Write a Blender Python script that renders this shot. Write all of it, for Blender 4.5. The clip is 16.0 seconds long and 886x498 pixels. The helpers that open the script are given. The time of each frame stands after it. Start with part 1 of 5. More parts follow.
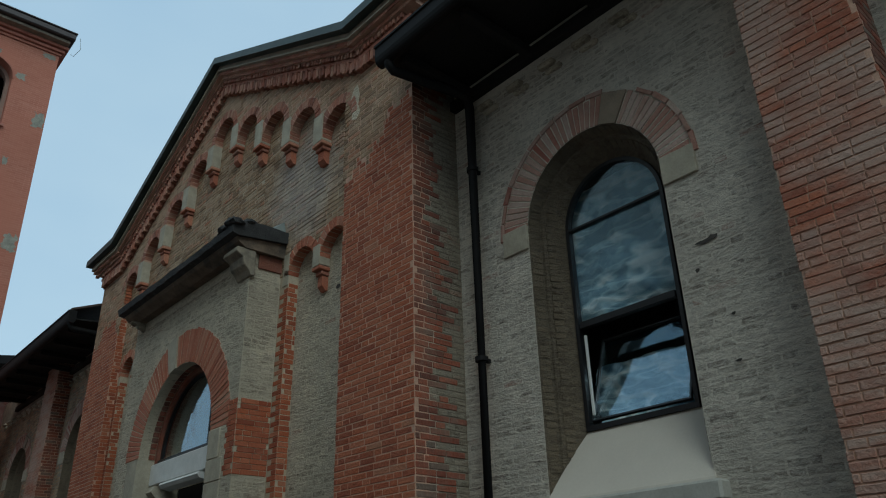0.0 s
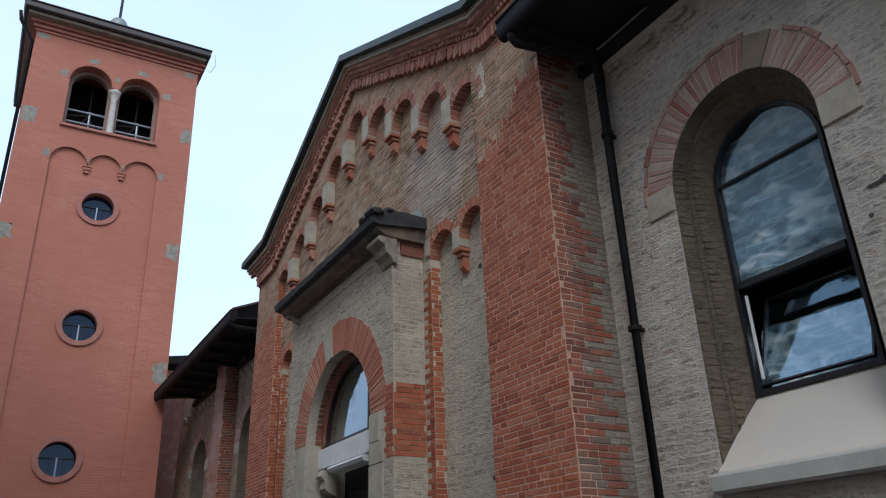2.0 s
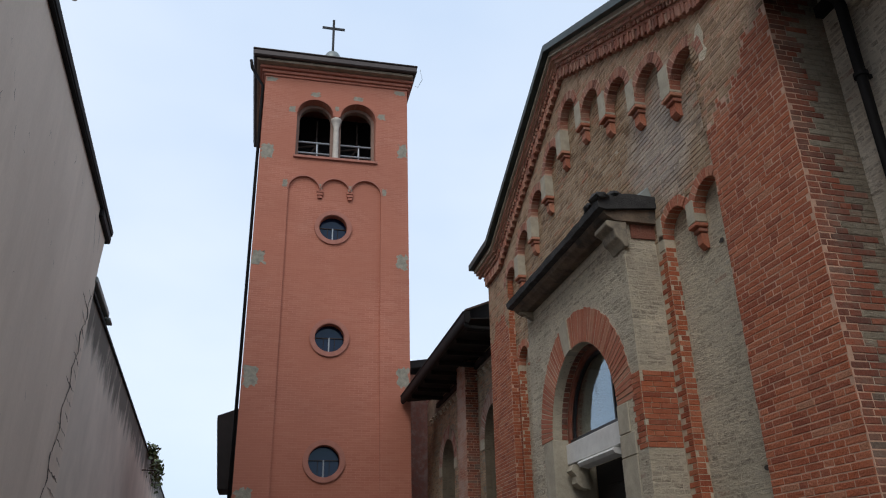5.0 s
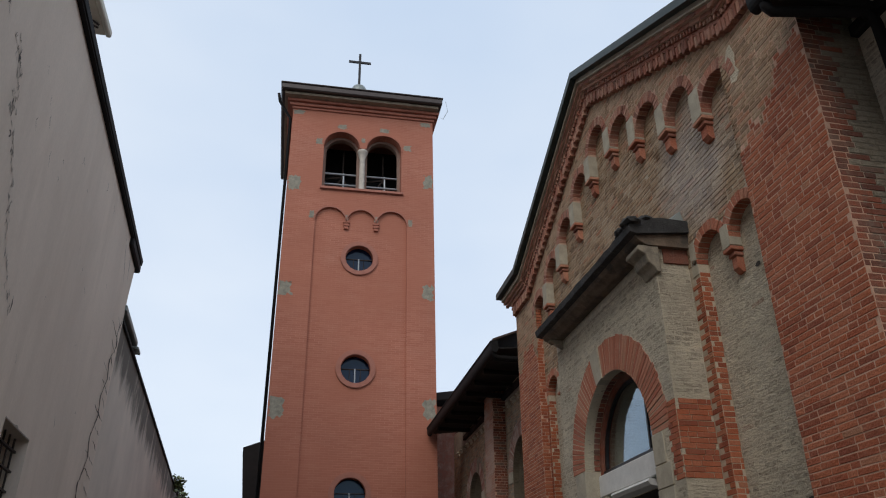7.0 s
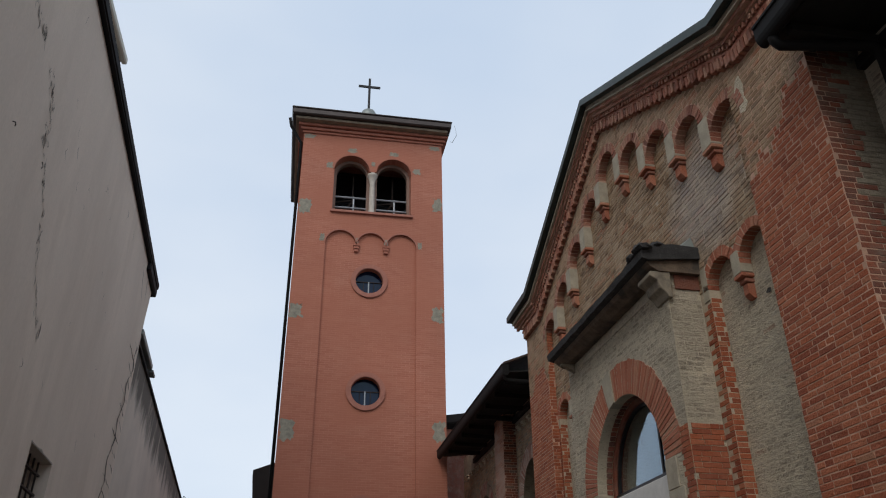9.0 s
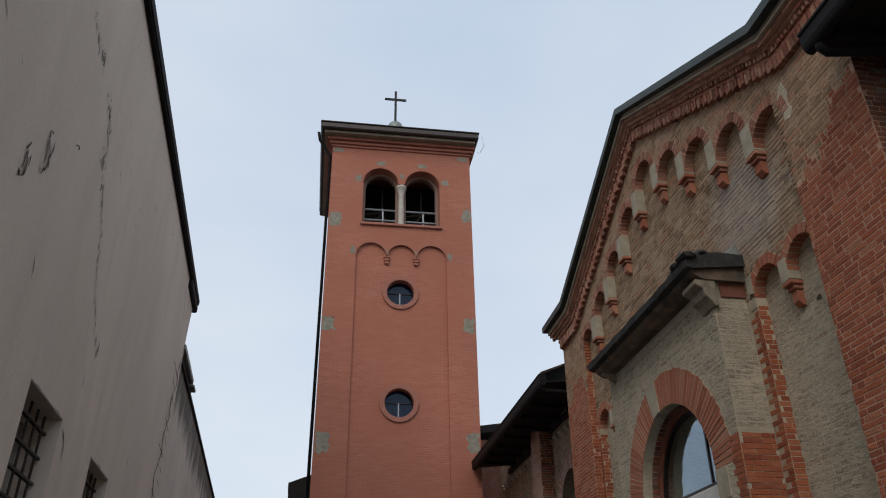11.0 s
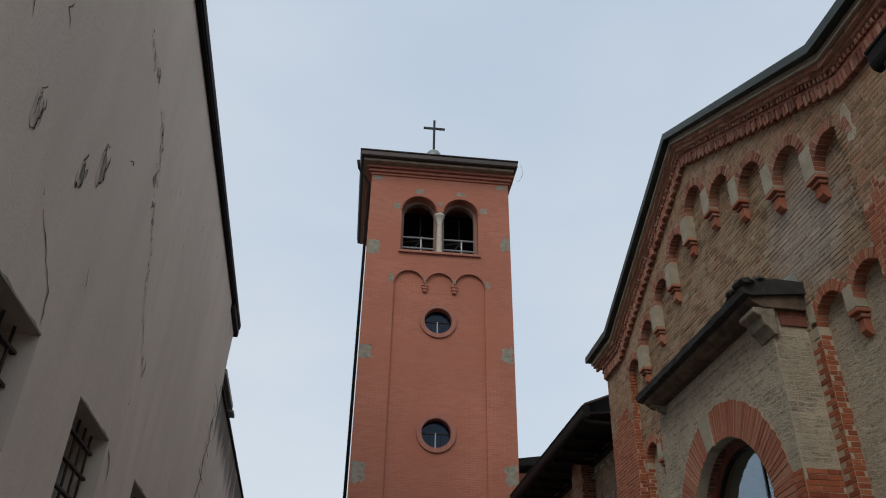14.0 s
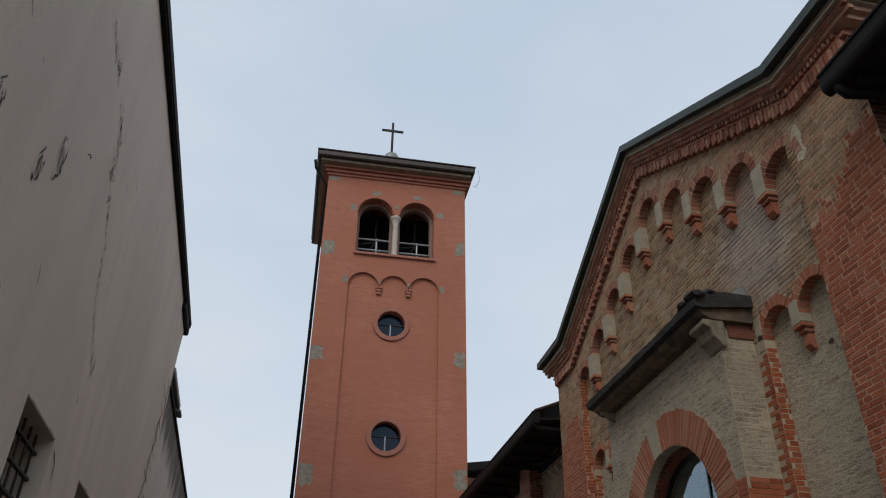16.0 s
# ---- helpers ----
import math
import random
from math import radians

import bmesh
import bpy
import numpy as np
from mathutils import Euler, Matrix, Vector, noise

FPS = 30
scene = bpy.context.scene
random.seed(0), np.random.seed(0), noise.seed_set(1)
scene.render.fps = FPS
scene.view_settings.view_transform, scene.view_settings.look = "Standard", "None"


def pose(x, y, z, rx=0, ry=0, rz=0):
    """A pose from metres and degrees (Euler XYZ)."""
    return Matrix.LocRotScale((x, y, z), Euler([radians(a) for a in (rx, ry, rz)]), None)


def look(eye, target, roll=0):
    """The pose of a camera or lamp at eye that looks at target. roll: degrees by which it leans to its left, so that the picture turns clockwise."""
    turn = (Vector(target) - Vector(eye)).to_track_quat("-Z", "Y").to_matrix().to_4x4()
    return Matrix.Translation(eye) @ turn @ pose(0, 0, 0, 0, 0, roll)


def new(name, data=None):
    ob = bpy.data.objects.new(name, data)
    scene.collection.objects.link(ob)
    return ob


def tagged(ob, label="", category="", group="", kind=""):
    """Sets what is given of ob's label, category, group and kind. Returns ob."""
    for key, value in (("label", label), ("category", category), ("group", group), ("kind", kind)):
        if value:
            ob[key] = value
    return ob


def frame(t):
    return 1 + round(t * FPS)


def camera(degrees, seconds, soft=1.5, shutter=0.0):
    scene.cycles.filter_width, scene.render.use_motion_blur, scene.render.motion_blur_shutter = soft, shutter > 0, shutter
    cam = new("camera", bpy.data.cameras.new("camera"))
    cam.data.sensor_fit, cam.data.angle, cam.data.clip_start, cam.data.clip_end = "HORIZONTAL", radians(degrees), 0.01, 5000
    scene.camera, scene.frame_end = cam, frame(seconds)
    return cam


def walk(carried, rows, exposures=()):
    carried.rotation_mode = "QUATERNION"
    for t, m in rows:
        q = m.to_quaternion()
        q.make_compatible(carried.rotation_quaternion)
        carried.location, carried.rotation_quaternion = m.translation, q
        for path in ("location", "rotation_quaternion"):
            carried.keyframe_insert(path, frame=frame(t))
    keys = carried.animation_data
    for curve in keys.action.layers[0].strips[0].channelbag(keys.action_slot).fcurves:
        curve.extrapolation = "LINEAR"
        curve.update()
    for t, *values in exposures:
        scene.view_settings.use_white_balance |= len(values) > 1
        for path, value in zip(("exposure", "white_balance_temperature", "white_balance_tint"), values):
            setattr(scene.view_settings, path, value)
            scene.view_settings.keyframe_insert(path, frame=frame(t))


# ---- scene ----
cam = camera(60.6, 16.0, soft=1.1)
PATH = [
    (0, (-0.067, 0.53, 1.616), (1.143, 1.868, 2.48), -1.6),
    (0.5, (-0.072, 0.552, 1.623), (1.092, 1.935, 2.479), -1.6),
    (1, (-0.071, 0.582, 1.623), (1.043, 2.009, 2.474), -1.9),
    (1.5, (-0.072, 0.602, 1.627), (0.972, 2.089, 2.463), -1.9),
    (2, (-0.083, 0.625, 1.623), (0.856, 2.187, 2.447), -2.0),
    (2.5, (-0.079, 0.669, 1.634), (0.747, 2.298, 2.448), -2.3),
    (3, (-0.108, 0.701, 1.622), (0.592, 2.39, 2.434), -2.5),
    (3.5, (-0.112, 0.744, 1.631), (0.473, 2.473, 2.448), -2.4),
    (4, (-0.118, 0.76, 1.638), (0.4, 2.509, 2.459), -2.0),
    (4.5, (-0.144, 0.771, 1.638), (0.329, 2.531, 2.461), -1.5),
    (5, (-0.149, 0.818, 1.633), (0.266, 2.591, 2.46), -0.8),
    (5.2, (-0.146, 0.851, 1.624), (0.245, 2.625, 2.459), -0.4),
    (7.5, (-0.184, 0.937, 1.587), (0.154, 2.68, 2.507), -0.1),
    (8, (-0.184, 0.845, 1.591), (0.144, 2.584, 2.523), 0.0),
    (8.5, (-0.232, 0.801, 1.575), (0.094, 2.534, 2.52), 0.1),
    (10.8, (-0.55, 0.767, 1.569), (-0.264, 2.49, 2.543), -0.1),
    (11, (-0.563, 0.771, 1.575), (-0.299, 2.496, 2.552), -0.0),
    (11.5, (-0.597, 0.801, 1.581), (-0.417, 2.529, 2.571), 0.6),
    (12, (-0.622, 0.861, 1.584), (-0.481, 2.584, 2.592), 0.8),
    (12.5, (-0.647, 0.92, 1.584), (-0.514, 2.632, 2.609), 0.7),
    (13, (-0.662, 0.958, 1.59), (-0.533, 2.663, 2.628), 0.9),
    (13.5, (-0.655, 0.971, 1.579), (-0.522, 2.672, 2.622), 1.4),
    (14, (-0.703, 0.983, 1.584), (-0.532, 2.679, 2.63), 2.0),
    (14.5, (-0.743, 0.98, 1.589), (-0.533, 2.67, 2.637), 2.3),
    (15, (-0.77, 0.97, 1.588), (-0.522, 2.653, 2.639), 2.3),
    (15.5, (-0.773, 0.96, 1.589), (-0.496, 2.637, 2.643), 1.9),
    (16, (-0.773, 0.967, 1.588), (-0.481, 2.64, 2.644), 1.6),
]
EXPOSURES = [
    (0, -0.27, 5700, -8), (0.5, 0.38, 5500, 0), (1, 0.45, 5600, 4), (2, 0.52, 5750, 9), (3, 0.55, 5980, 13), (4, 0.46, 6080, 12),
    (5, 0.25, 6400, 10), (7.5, 0.14, 6600, 10), (8.5, 0.10, 6650, 10), (11, 0.02, 6750, 10), (12, -0.02, 6850, 10), (13, -0.24, 6850, 9),
    (14, -0.10, 6800, 9), (15, -0.08, 6800, 9), (16, -0.08, 6800, 9),
]
walk(cam, [(t, look(eye, target, roll)) for t, eye, target, roll in PATH], EXPOSURES)

# ---- world and light: an even overcast sky ----
world = bpy.data.worlds.new("overcast_sky")
scene.world = world
world.use_nodes = True
wt = world.node_tree
wt.nodes.clear()
w_out = wt.nodes.new("ShaderNodeOutputWorld")
w_bg = wt.nodes.new("ShaderNodeBackground")
w_sky = wt.nodes.new("ShaderNodeTexSky")
w_sky.sky_type = "NISHITA"
w_sky.sun_disc = False
w_sky.sun_elevation, w_sky.sun_rotation = radians(38), radians(190)
w_sky.air_density, w_sky.dust_density = 1.0, 2.0
w_scale = wt.nodes.new("ShaderNodeVectorMath")
w_scale.operation = "SCALE"
w_scale.inputs["Scale"].default_value = 0.10
w_tex = wt.nodes.new("ShaderNodeTexCoord")
w_map = wt.nodes.new("ShaderNodeMapping")
w_map.inputs["Scale"].default_value = (1.0, 1.0, 2.2)
w_noise = wt.nodes.new("ShaderNodeTexNoise")
w_noise.inputs["Scale"].default_value = 1.6
w_noise.inputs["Detail"].default_value = 4.0
w_ramp = wt.nodes.new("ShaderNodeValToRGB")
w_ramp.color_ramp.elements[0].position, w_ramp.color_ramp.elements[0].color = 0.30, (0.57, 0.70, 0.89, 1)
w_ramp.color_ramp.elements[1].position, w_ramp.color_ramp.elements[1].color = 0.72, (0.75, 0.84, 0.96, 1)
w_mix = wt.nodes.new("ShaderNodeMixRGB")
w_mix.inputs[0].default_value = 0.86
wt.links.new(w_sky.outputs[0], w_scale.inputs[0])
wt.links.new(w_tex.outputs["Generated"], w_map.inputs[0])
wt.links.new(w_map.outputs[0], w_noise.inputs["Vector"])
wt.links.new(w_noise.outputs["Fac"], w_ramp.inputs[0])
wt.links.new(w_scale.outputs[0], w_mix.inputs[1])
wt.links.new(w_ramp.outputs[0], w_mix.inputs[2])
wt.links.new(w_mix.outputs[0], w_bg.inputs[0])
w_bg.inputs[1].default_value = 1.0
wt.links.new(w_bg.outputs[0], w_out.inputs[0])

sun_data = bpy.data.lights.new("sun", "SUN")
sun_data.energy, sun_data.angle, sun_data.color = 1.05, radians(30), (1.0, 0.96, 0.90)
sun = new("sun", sun_data)
sun.matrix_world = look((-11, -10, 26), (1.5, 10, 5))


# ---- materials ----
def material(name, build):
    m = bpy.data.materials.new(name)
    m.use_nodes = True
    t = m.node_tree
    bsdf = t.nodes["Principled BSDF"]
    build(t, bsdf)
    return m


def place_of(t, scale=(1, 1, 1)):
    g = t.nodes.new("ShaderNodeNewGeometry")
    mp = t.nodes.new("ShaderNodeMapping")
    mp.inputs["Scale"].default_value = scale
    t.links.new(g.outputs["Position"], mp.inputs[0])
    return mp.outputs[0]


def noise_of(t, scale, detail=4.0, rough=0.55, stretch=(1, 1, 1)):
    n = t.nodes.new("ShaderNodeTexNoise")
    n.inputs["Scale"].default_value, n.inputs["Detail"].default_value, n.inputs["Roughness"].default_value = scale, detail, rough
    t.links.new(place_of(t, stretch), n.inputs["Vector"])
    return n.outputs["Fac"]


def ramp_of(t, fac, stops):
    r = t.nodes.new("ShaderNodeValToRGB")
    e = r.color_ramp.elements
    while len(e) < len(stops):
        e.new(0.5)
    for el, (p, c) in zip(e, stops):
        el.position, el.color = p, (*c, 1) if len(c) == 3 else c
    t.links.new(fac, r.inputs[0])
    return r.outputs[0]


def mixed(t, fac, a, b, kind="MIX"):
    m = t.nodes.new("ShaderNodeMixRGB")
    m.blend_type = kind
    for sock, v in zip(m.inputs, (fac, a, b)):
        if isinstance(v, (int, float)):
            sock.default_value = v
        elif isinstance(v, tuple):
            sock.default_value = (*v, 1)
        else:
            t.links.new(v, sock)
    return m.outputs[0]


def grey(p0, p1, lo=0.0, hi=1.0):
    return [(p0, (lo, lo, lo)), (p1, (hi, hi, hi))]


def bump(t, bsdf, height, strength, distance):
    b = t.nodes.new("ShaderNodeBump")
    b.inputs["Strength"].default_value, b.inputs["Distance"].default_value = strength, distance
    t.links.new(height, b.inputs["Height"])
    t.links.new(b.outputs[0], bsdf.inputs["Normal"])


def piece_random(t):
    """One random value a piece, whether it is an object of its own or an island of a joined mesh."""
    g, o = t.nodes.new("ShaderNodeNewGeometry"), t.nodes.new("ShaderNodeObjectInfo")
    a, f = t.nodes.new("ShaderNodeMath"), t.nodes.new("ShaderNodeMath")
    a.operation, f.operation = "ADD", "FRACT"
    t.links.new(g.outputs["Random Per Island"], a.inputs[0])
    t.links.new(o.outputs["Random"], a.inputs[1])
    t.links.new(a.outputs[0], f.inputs[0])
    return f.outputs[0]


def brick_material(name, stops, bloom, bloom_colour, grime=0.35, rough=0.92, salts=None, smear=False, bands=False):
    def build(t, bsdf):
        base = ramp_of(t, piece_random(t), stops)
        grain = ramp_of(t, noise_of(t, 70, 6), grey(0.25, 0.8, 0.72, 1.18))
        c = mixed(t, 1.0, base, grain, "MULTIPLY")
        dirt = ramp_of(t, noise_of(t, 7 if smear else 9, 6, 0.65, (1, 1, 3.2) if smear else (1, 1, 1)), grey(0.45 if smear else 0.38, 0.75, 0.0, grime))
        c = mixed(t, dirt, c, (0.10, 0.085, 0.07))
        if smear:
            # lime rubbed over bricks and joints alike, worn through in small level strokes
            worn = ramp_of(t, noise_of(t, 12, 8, 0.8, (1, 1, 2.4)), grey(0.40, 0.61, 1.0, 1.0 - bloom))
            tone = ramp_of(t, noise_of(t, 1.5, 7, 0.68), grey(0.32, 0.68, 0.74, 1.1))
            c = mixed(t, worn, c, mixed(t, 1.0, bloom_colour, tone, "MULTIPLY"))
            pits = ramp_of(t, noise_of(t, 15, 6, 0.62, (1, 1, 3.4)), grey(0.58, 0.68, 0.0, 0.62))
            c = mixed(t, pits, c, (0.13, 0.11, 0.09))
        else:
            wash = ramp_of(t, noise_of(t, 1.6, 7, 0.7, (0.5, 0.5, 1.5)), grey(0.36, 0.55, 0.1, bloom)) if bands else ramp_of(t, noise_of(t, 3.4, 7, 0.72), grey(0.46, 0.74, 0.0, bloom))
            c = mixed(t, wash, c, bloom_colour)
        if salts:
            far = t.nodes.new("ShaderNodeVectorMath")
            far.operation = "DISTANCE"
            far.inputs[1].default_value = salts
            t.links.new(place_of(t), far.inputs[0])
            edge = t.nodes.new("ShaderNodeMath")
            edge.operation = "MULTIPLY_ADD"
            t.links.new(noise_of(t, 2.5, 5, 0.65), edge.inputs[0])
            edge.inputs[1].default_value = -1.0
            t.links.new(far.outputs["Value"], edge.inputs[2])
            c = mixed(t, ramp_of(t, edge.outputs[0], [(0.0, (0.42, 0.42, 0.42)), (0.5, (0, 0, 0))]), c, (0.47, 0.45, 0.43))
        t.links.new(c, bsdf.inputs["Base Color"])
        bsdf.inputs["Roughness"].default_value = rough
        if smear:
            bump(t, bsdf, noise_of(t, 17, 9, 0.72, (1, 1, 2.6)), 0.95, 0.035)
        else:
            bump(t, bsdf, noise_of(t, 42, 7), 0.9, 0.012)

    return material(name, build)


RED = [(0.0, (0.26, 0.062, 0.027)), (0.3, (0.35, 0.085, 0.034)), (0.75, (0.42, 0.115, 0.046)), (0.95, (0.45, 0.145, 0.07)), (1.0, (0.40, 0.18, 0.10))]
brick_red = brick_material("red_brick", RED, 0.5, (0.42, 0.17, 0.095), 0.18)
brick_bleached = brick_material("bleached_red_brick", RED, 0.86, (0.42, 0.31, 0.25), 0.3, bands=True)
# darker than the fronts' red brick; for returns, arch linings and backings
brick_side = brick_material("dark_weathered_red_brick", [(0.0, (0.13, 0.045, 0.03)), (0.4, (0.25, 0.066, 0.035)), (0.8, (0.35, 0.10, 0.05)), (1.0, (0.17, 0.12, 0.09))], 0.5, (0.27, 0.225, 0.175), 0.5)
brick_limed = brick_material("dark_limed_brick", [(0.0, (0.10, 0.07, 0.05)), (0.5, (0.22, 0.16, 0.11)), (0.9, (0.32, 0.26, 0.19)), (1.0, (0.27, 0.08, 0.045))], 0.75, (0.36, 0.31, 0.23), 0.65, 0.92, None, True)
# bricks and lime of the reveals, toned far darker than the wall's wash
brick_reveal = brick_material("dark_brown_reveal_brick", [(0.0, (0.06, 0.042, 0.028)), (0.5, (0.13, 0.095, 0.06)), (1.0, (0.22, 0.16, 0.10))], 0.7, (0.19, 0.15, 0.10), 0.6, 0.92, None, True)
brick_gable = brick_material("brown_grey_brick", [(0.0, (0.20, 0.115, 0.06)), (0.4, (0.33, 0.205, 0.11)), (0.8, (0.42, 0.28, 0.165)), (1.0, (0.40, 0.16, 0.08))], 0.7, (0.52, 0.40, 0.27), 0.45, 0.92, (4.1, 7.7, 6.5))
brick_wash = brick_material("limewashed_brick", [(0.0, (0.17, 0.13, 0.10)), (0.3, (0.30, 0.24, 0.18)), (0.7, (0.42, 0.35, 0.27)), (0.97, (0.50, 0.43, 0.34)), (1.0, (0.30, 0.13, 0.085))], 0.9, (0.62, 0.54, 0.40), 0.35, 0.92, None, True)
# greyer, lighter copies of limewash and joints; wall_1's extra brightness is in the colour
wash_grey = brick_material("grey_limewashed_brick", [(0.0, (0.18, 0.14, 0.11)), (0.3, (0.33, 0.28, 0.22)), (0.7, (0.46, 0.40, 0.33)), (0.95, (0.55, 0.49, 0.41)), (1.0, (0.34, 0.16, 0.11))], 0.9, (0.70, 0.63, 0.525), 0.35, 0.92, None, True)
joints_grey = brick_material("grey_smeared_mortar", [(0.0, (0.62, 0.56, 0.46)), (1.0, (0.62, 0.56, 0.46))], 0.5, (0.70, 0.63, 0.525), 0.35, 0.92, None, True)
brick_cornice = brick_material("cornice_brick", [(0.0, (0.22, 0.075, 0.045)), (0.4, (0.40, 0.14, 0.085)), (1.0, (0.48, 0.25, 0.165))], 0.35, (0.37, 0.30, 0.24))
brick_arch = brick_material("arch_brick", [(0.0, (0.36, 0.10, 0.05)), (0.5, (0.46, 0.15, 0.08)), (1.0, (0.50, 0.23, 0.14))], 0.25, (0.48, 0.34, 0.25), 0.2)
brick_arch_pale = brick_material("pale_arch_brick", [(0.0, (0.30, 0.095, 0.065)), (0.25, (0.38, 0.18, 0.13)), (0.65, (0.46, 0.29, 0.23)), (1.0, (0.52, 0.39, 0.32))], 0.5, (0.48, 0.38, 0.31), 0.35)


def plain(name, colour, rough=0.85, metal=0.0, var=0.18, scale=3.0, fine=60.0, relief=0.25, depth=0.003, stretch=(1, 1, 1), stain=None, spec=None):
    def build(t, bsdf):
        a = ramp_of(t, noise_of(t, scale, 5, 0.6, stretch), grey(0.3, 0.72, 1 - var, 1 + var * 0.6))
        b = ramp_of(t, noise_of(t, fine, 5, 0.6, stretch), grey(0.3, 0.75, 1 - var * 0.6, 1 + var * 0.4))
        c = mixed(t, 1.0, mixed(t, 1.0, colour, a, "MULTIPLY"), b, "MULTIPLY")
        if stain:
            k = ramp_of(t, noise_of(t, stain[1], 6, 0.7, stain[3]), grey(stain[4], stain[4] + 0.16, 0.0, stain[2]))
            c = mixed(t, k, c, stain[0])
        t.links.new(c, bsdf.inputs["Base Color"])
        bsdf.inputs["Roughness"].default_value, bsdf.inputs["Metallic"].default_value = rough, metal
        if spec is not None:
            bsdf.inputs["Specular IOR Level"].default_value = spec
        bump(t, bsdf, noise_of(t, fine, 5), relief, depth)

    return material(name, build)


mortar = plain("lime_mortar", (0.50, 0.41, 0.30), var=0.25, scale=5, relief=0.6, depth=0.006)
mortar_red = plain("pink_mortar", (0.55, 0.34, 0.24), var=0.25, scale=5, relief=0.6, depth=0.006)
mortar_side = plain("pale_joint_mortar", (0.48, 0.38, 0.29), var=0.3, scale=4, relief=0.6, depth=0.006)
mortar_dark = plain("dark_mortar", (0.27, 0.22, 0.165), var=0.35, scale=4, relief=0.6, depth=0.006)
mortar_wash = brick_material("smeared_mortar", [(0.0, (0.56, 0.485, 0.355)), (1.0, (0.56, 0.485, 0.355))], 0.5, (0.62, 0.54, 0.40), 0.3, 0.92, None, True)
stone = plain("grey_sandstone", (0.42, 0.37, 0.28), var=0.2, scale=6, relief=0.4, depth=0.004, stain=((0.25, 0.21, 0.16), 8.0, 0.5, (1, 1, 1), 0.55))
stone_worn = plain("worn_brown_stone", (0.29, 0.245, 0.18), var=0.3, scale=7, relief=0.6, depth=0.008, stain=((0.12, 0.10, 0.08), 6.0, 0.7, (1, 1, 1), 0.5))
stone_dark = plain("blackened_stone", (0.040, 0.038, 0.037), var=0.5, scale=7, relief=0.8, depth=0.012, stain=((0.20, 0.19, 0.17), 10, 0.4, (1, 1, 1), 0.58))
soffit_plaster = plain("ochre_soffit", (0.27, 0.21, 0.15), var=0.3, scale=5)
soffit_stone = plain("dark_brown_stone", (0.17, 0.12, 0.08), var=0.4, scale=5, relief=0.6, depth=0.008, stain=((0.04, 0.035, 0.03), 3.0, 0.8, (1, 1, 1), 0.48))
taupe = plain("taupe_painted_reveal", (0.27, 0.175, 0.135), var=0.15, scale=5)
tall_paint = plain("pale_eave_paint", (0.60, 0.58, 0.50), var=0.1, scale=2)
cream = plain("cream_render", (0.57, 0.51, 0.43), var=0.06, scale=2, relief=0.15)
ledge = plain("sill_stone", (0.42, 0.40, 0.35), var=0.15, scale=5, relief=0.4)
white_paint = plain("white_painted_stone", (0.70, 0.69, 0.66), var=0.12, scale=6)
black_metal = plain("dark_window_metal", (0.014, 0.014, 0.016), rough=0.35, var=0.15, relief=0.05)
gutter_metal = plain("black_brown_gutter_metal", (0.012, 0.011, 0.011), rough=0.7, metal=0.0, spec=0.2, var=0.3, relief=0.08)
green_metal = plain("green_verdigris_flashing", (0.045, 0.062, 0.055), rough=0.5, metal=0.3, var=0.35, scale=4, relief=0.15)
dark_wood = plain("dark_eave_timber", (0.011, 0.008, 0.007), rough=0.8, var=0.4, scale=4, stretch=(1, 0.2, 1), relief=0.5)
roof_tile = plain("brown_roof_tiles", (0.07, 0.045, 0.036), var=0.35, scale=5)
# near-black colour that stands in for the darkness of interiors
dark_room = plain("dark_interior", (0.02, 0.02, 0.022), var=0.3)
galvanised = plain("galvanised_rail", (0.34, 0.36, 0.38), rough=0.45, metal=0.6, var=0.15)
iron = plain("rusty_iron", (0.06, 0.042, 0.034), rough=0.75, metal=0.3, var=0.4, fine=90)
iron_cross = plain("black_iron", (0.03, 0.03, 0.032), rough=0.6, metal=0.5)
lead = plain("grey_lead", (0.24, 0.26, 0.245), rough=0.5, metal=0.3)
repair = plain("grey_green_render_patch", (0.30, 0.275, 0.215), var=0.35, scale=7, relief=0.3)
tower_gutter = plain("brown_box_gutter", (0.06, 0.045, 0.04), rough=0.5, metal=0.2, var=0.2, relief=0.05)
tower_trim = plain("red_painted_render", (0.39, 0.14, 0.09), var=0.16, scale=3, relief=0.2)
ring_paint = plain("red_brown_window_ring", (0.38, 0.155, 0.11), var=0.15, scale=6)
plaster_white = plain("pale_column_stone", (0.55, 0.49, 0.42), var=0.15, scale=8)
plaster = plain("aged_beige_plaster", (0.69, 0.575, 0.475), var=0.10, scale=0.7, fine=45, relief=0.35, depth=0.006, stretch=(1, 1, 0.45), stain=((0.57, 0.465, 0.375), 1.3, 0.55, (1, 1, 0.3), 0.5))
plaster_bare = plain("bare_grey_undercoat", (0.33, 0.285, 0.24), var=0.3, scale=14, relief=0.8, depth=0.01)
crack_dark = plain("crack_shadow_line", (0.06, 0.05, 0.042), var=0.3, scale=20)


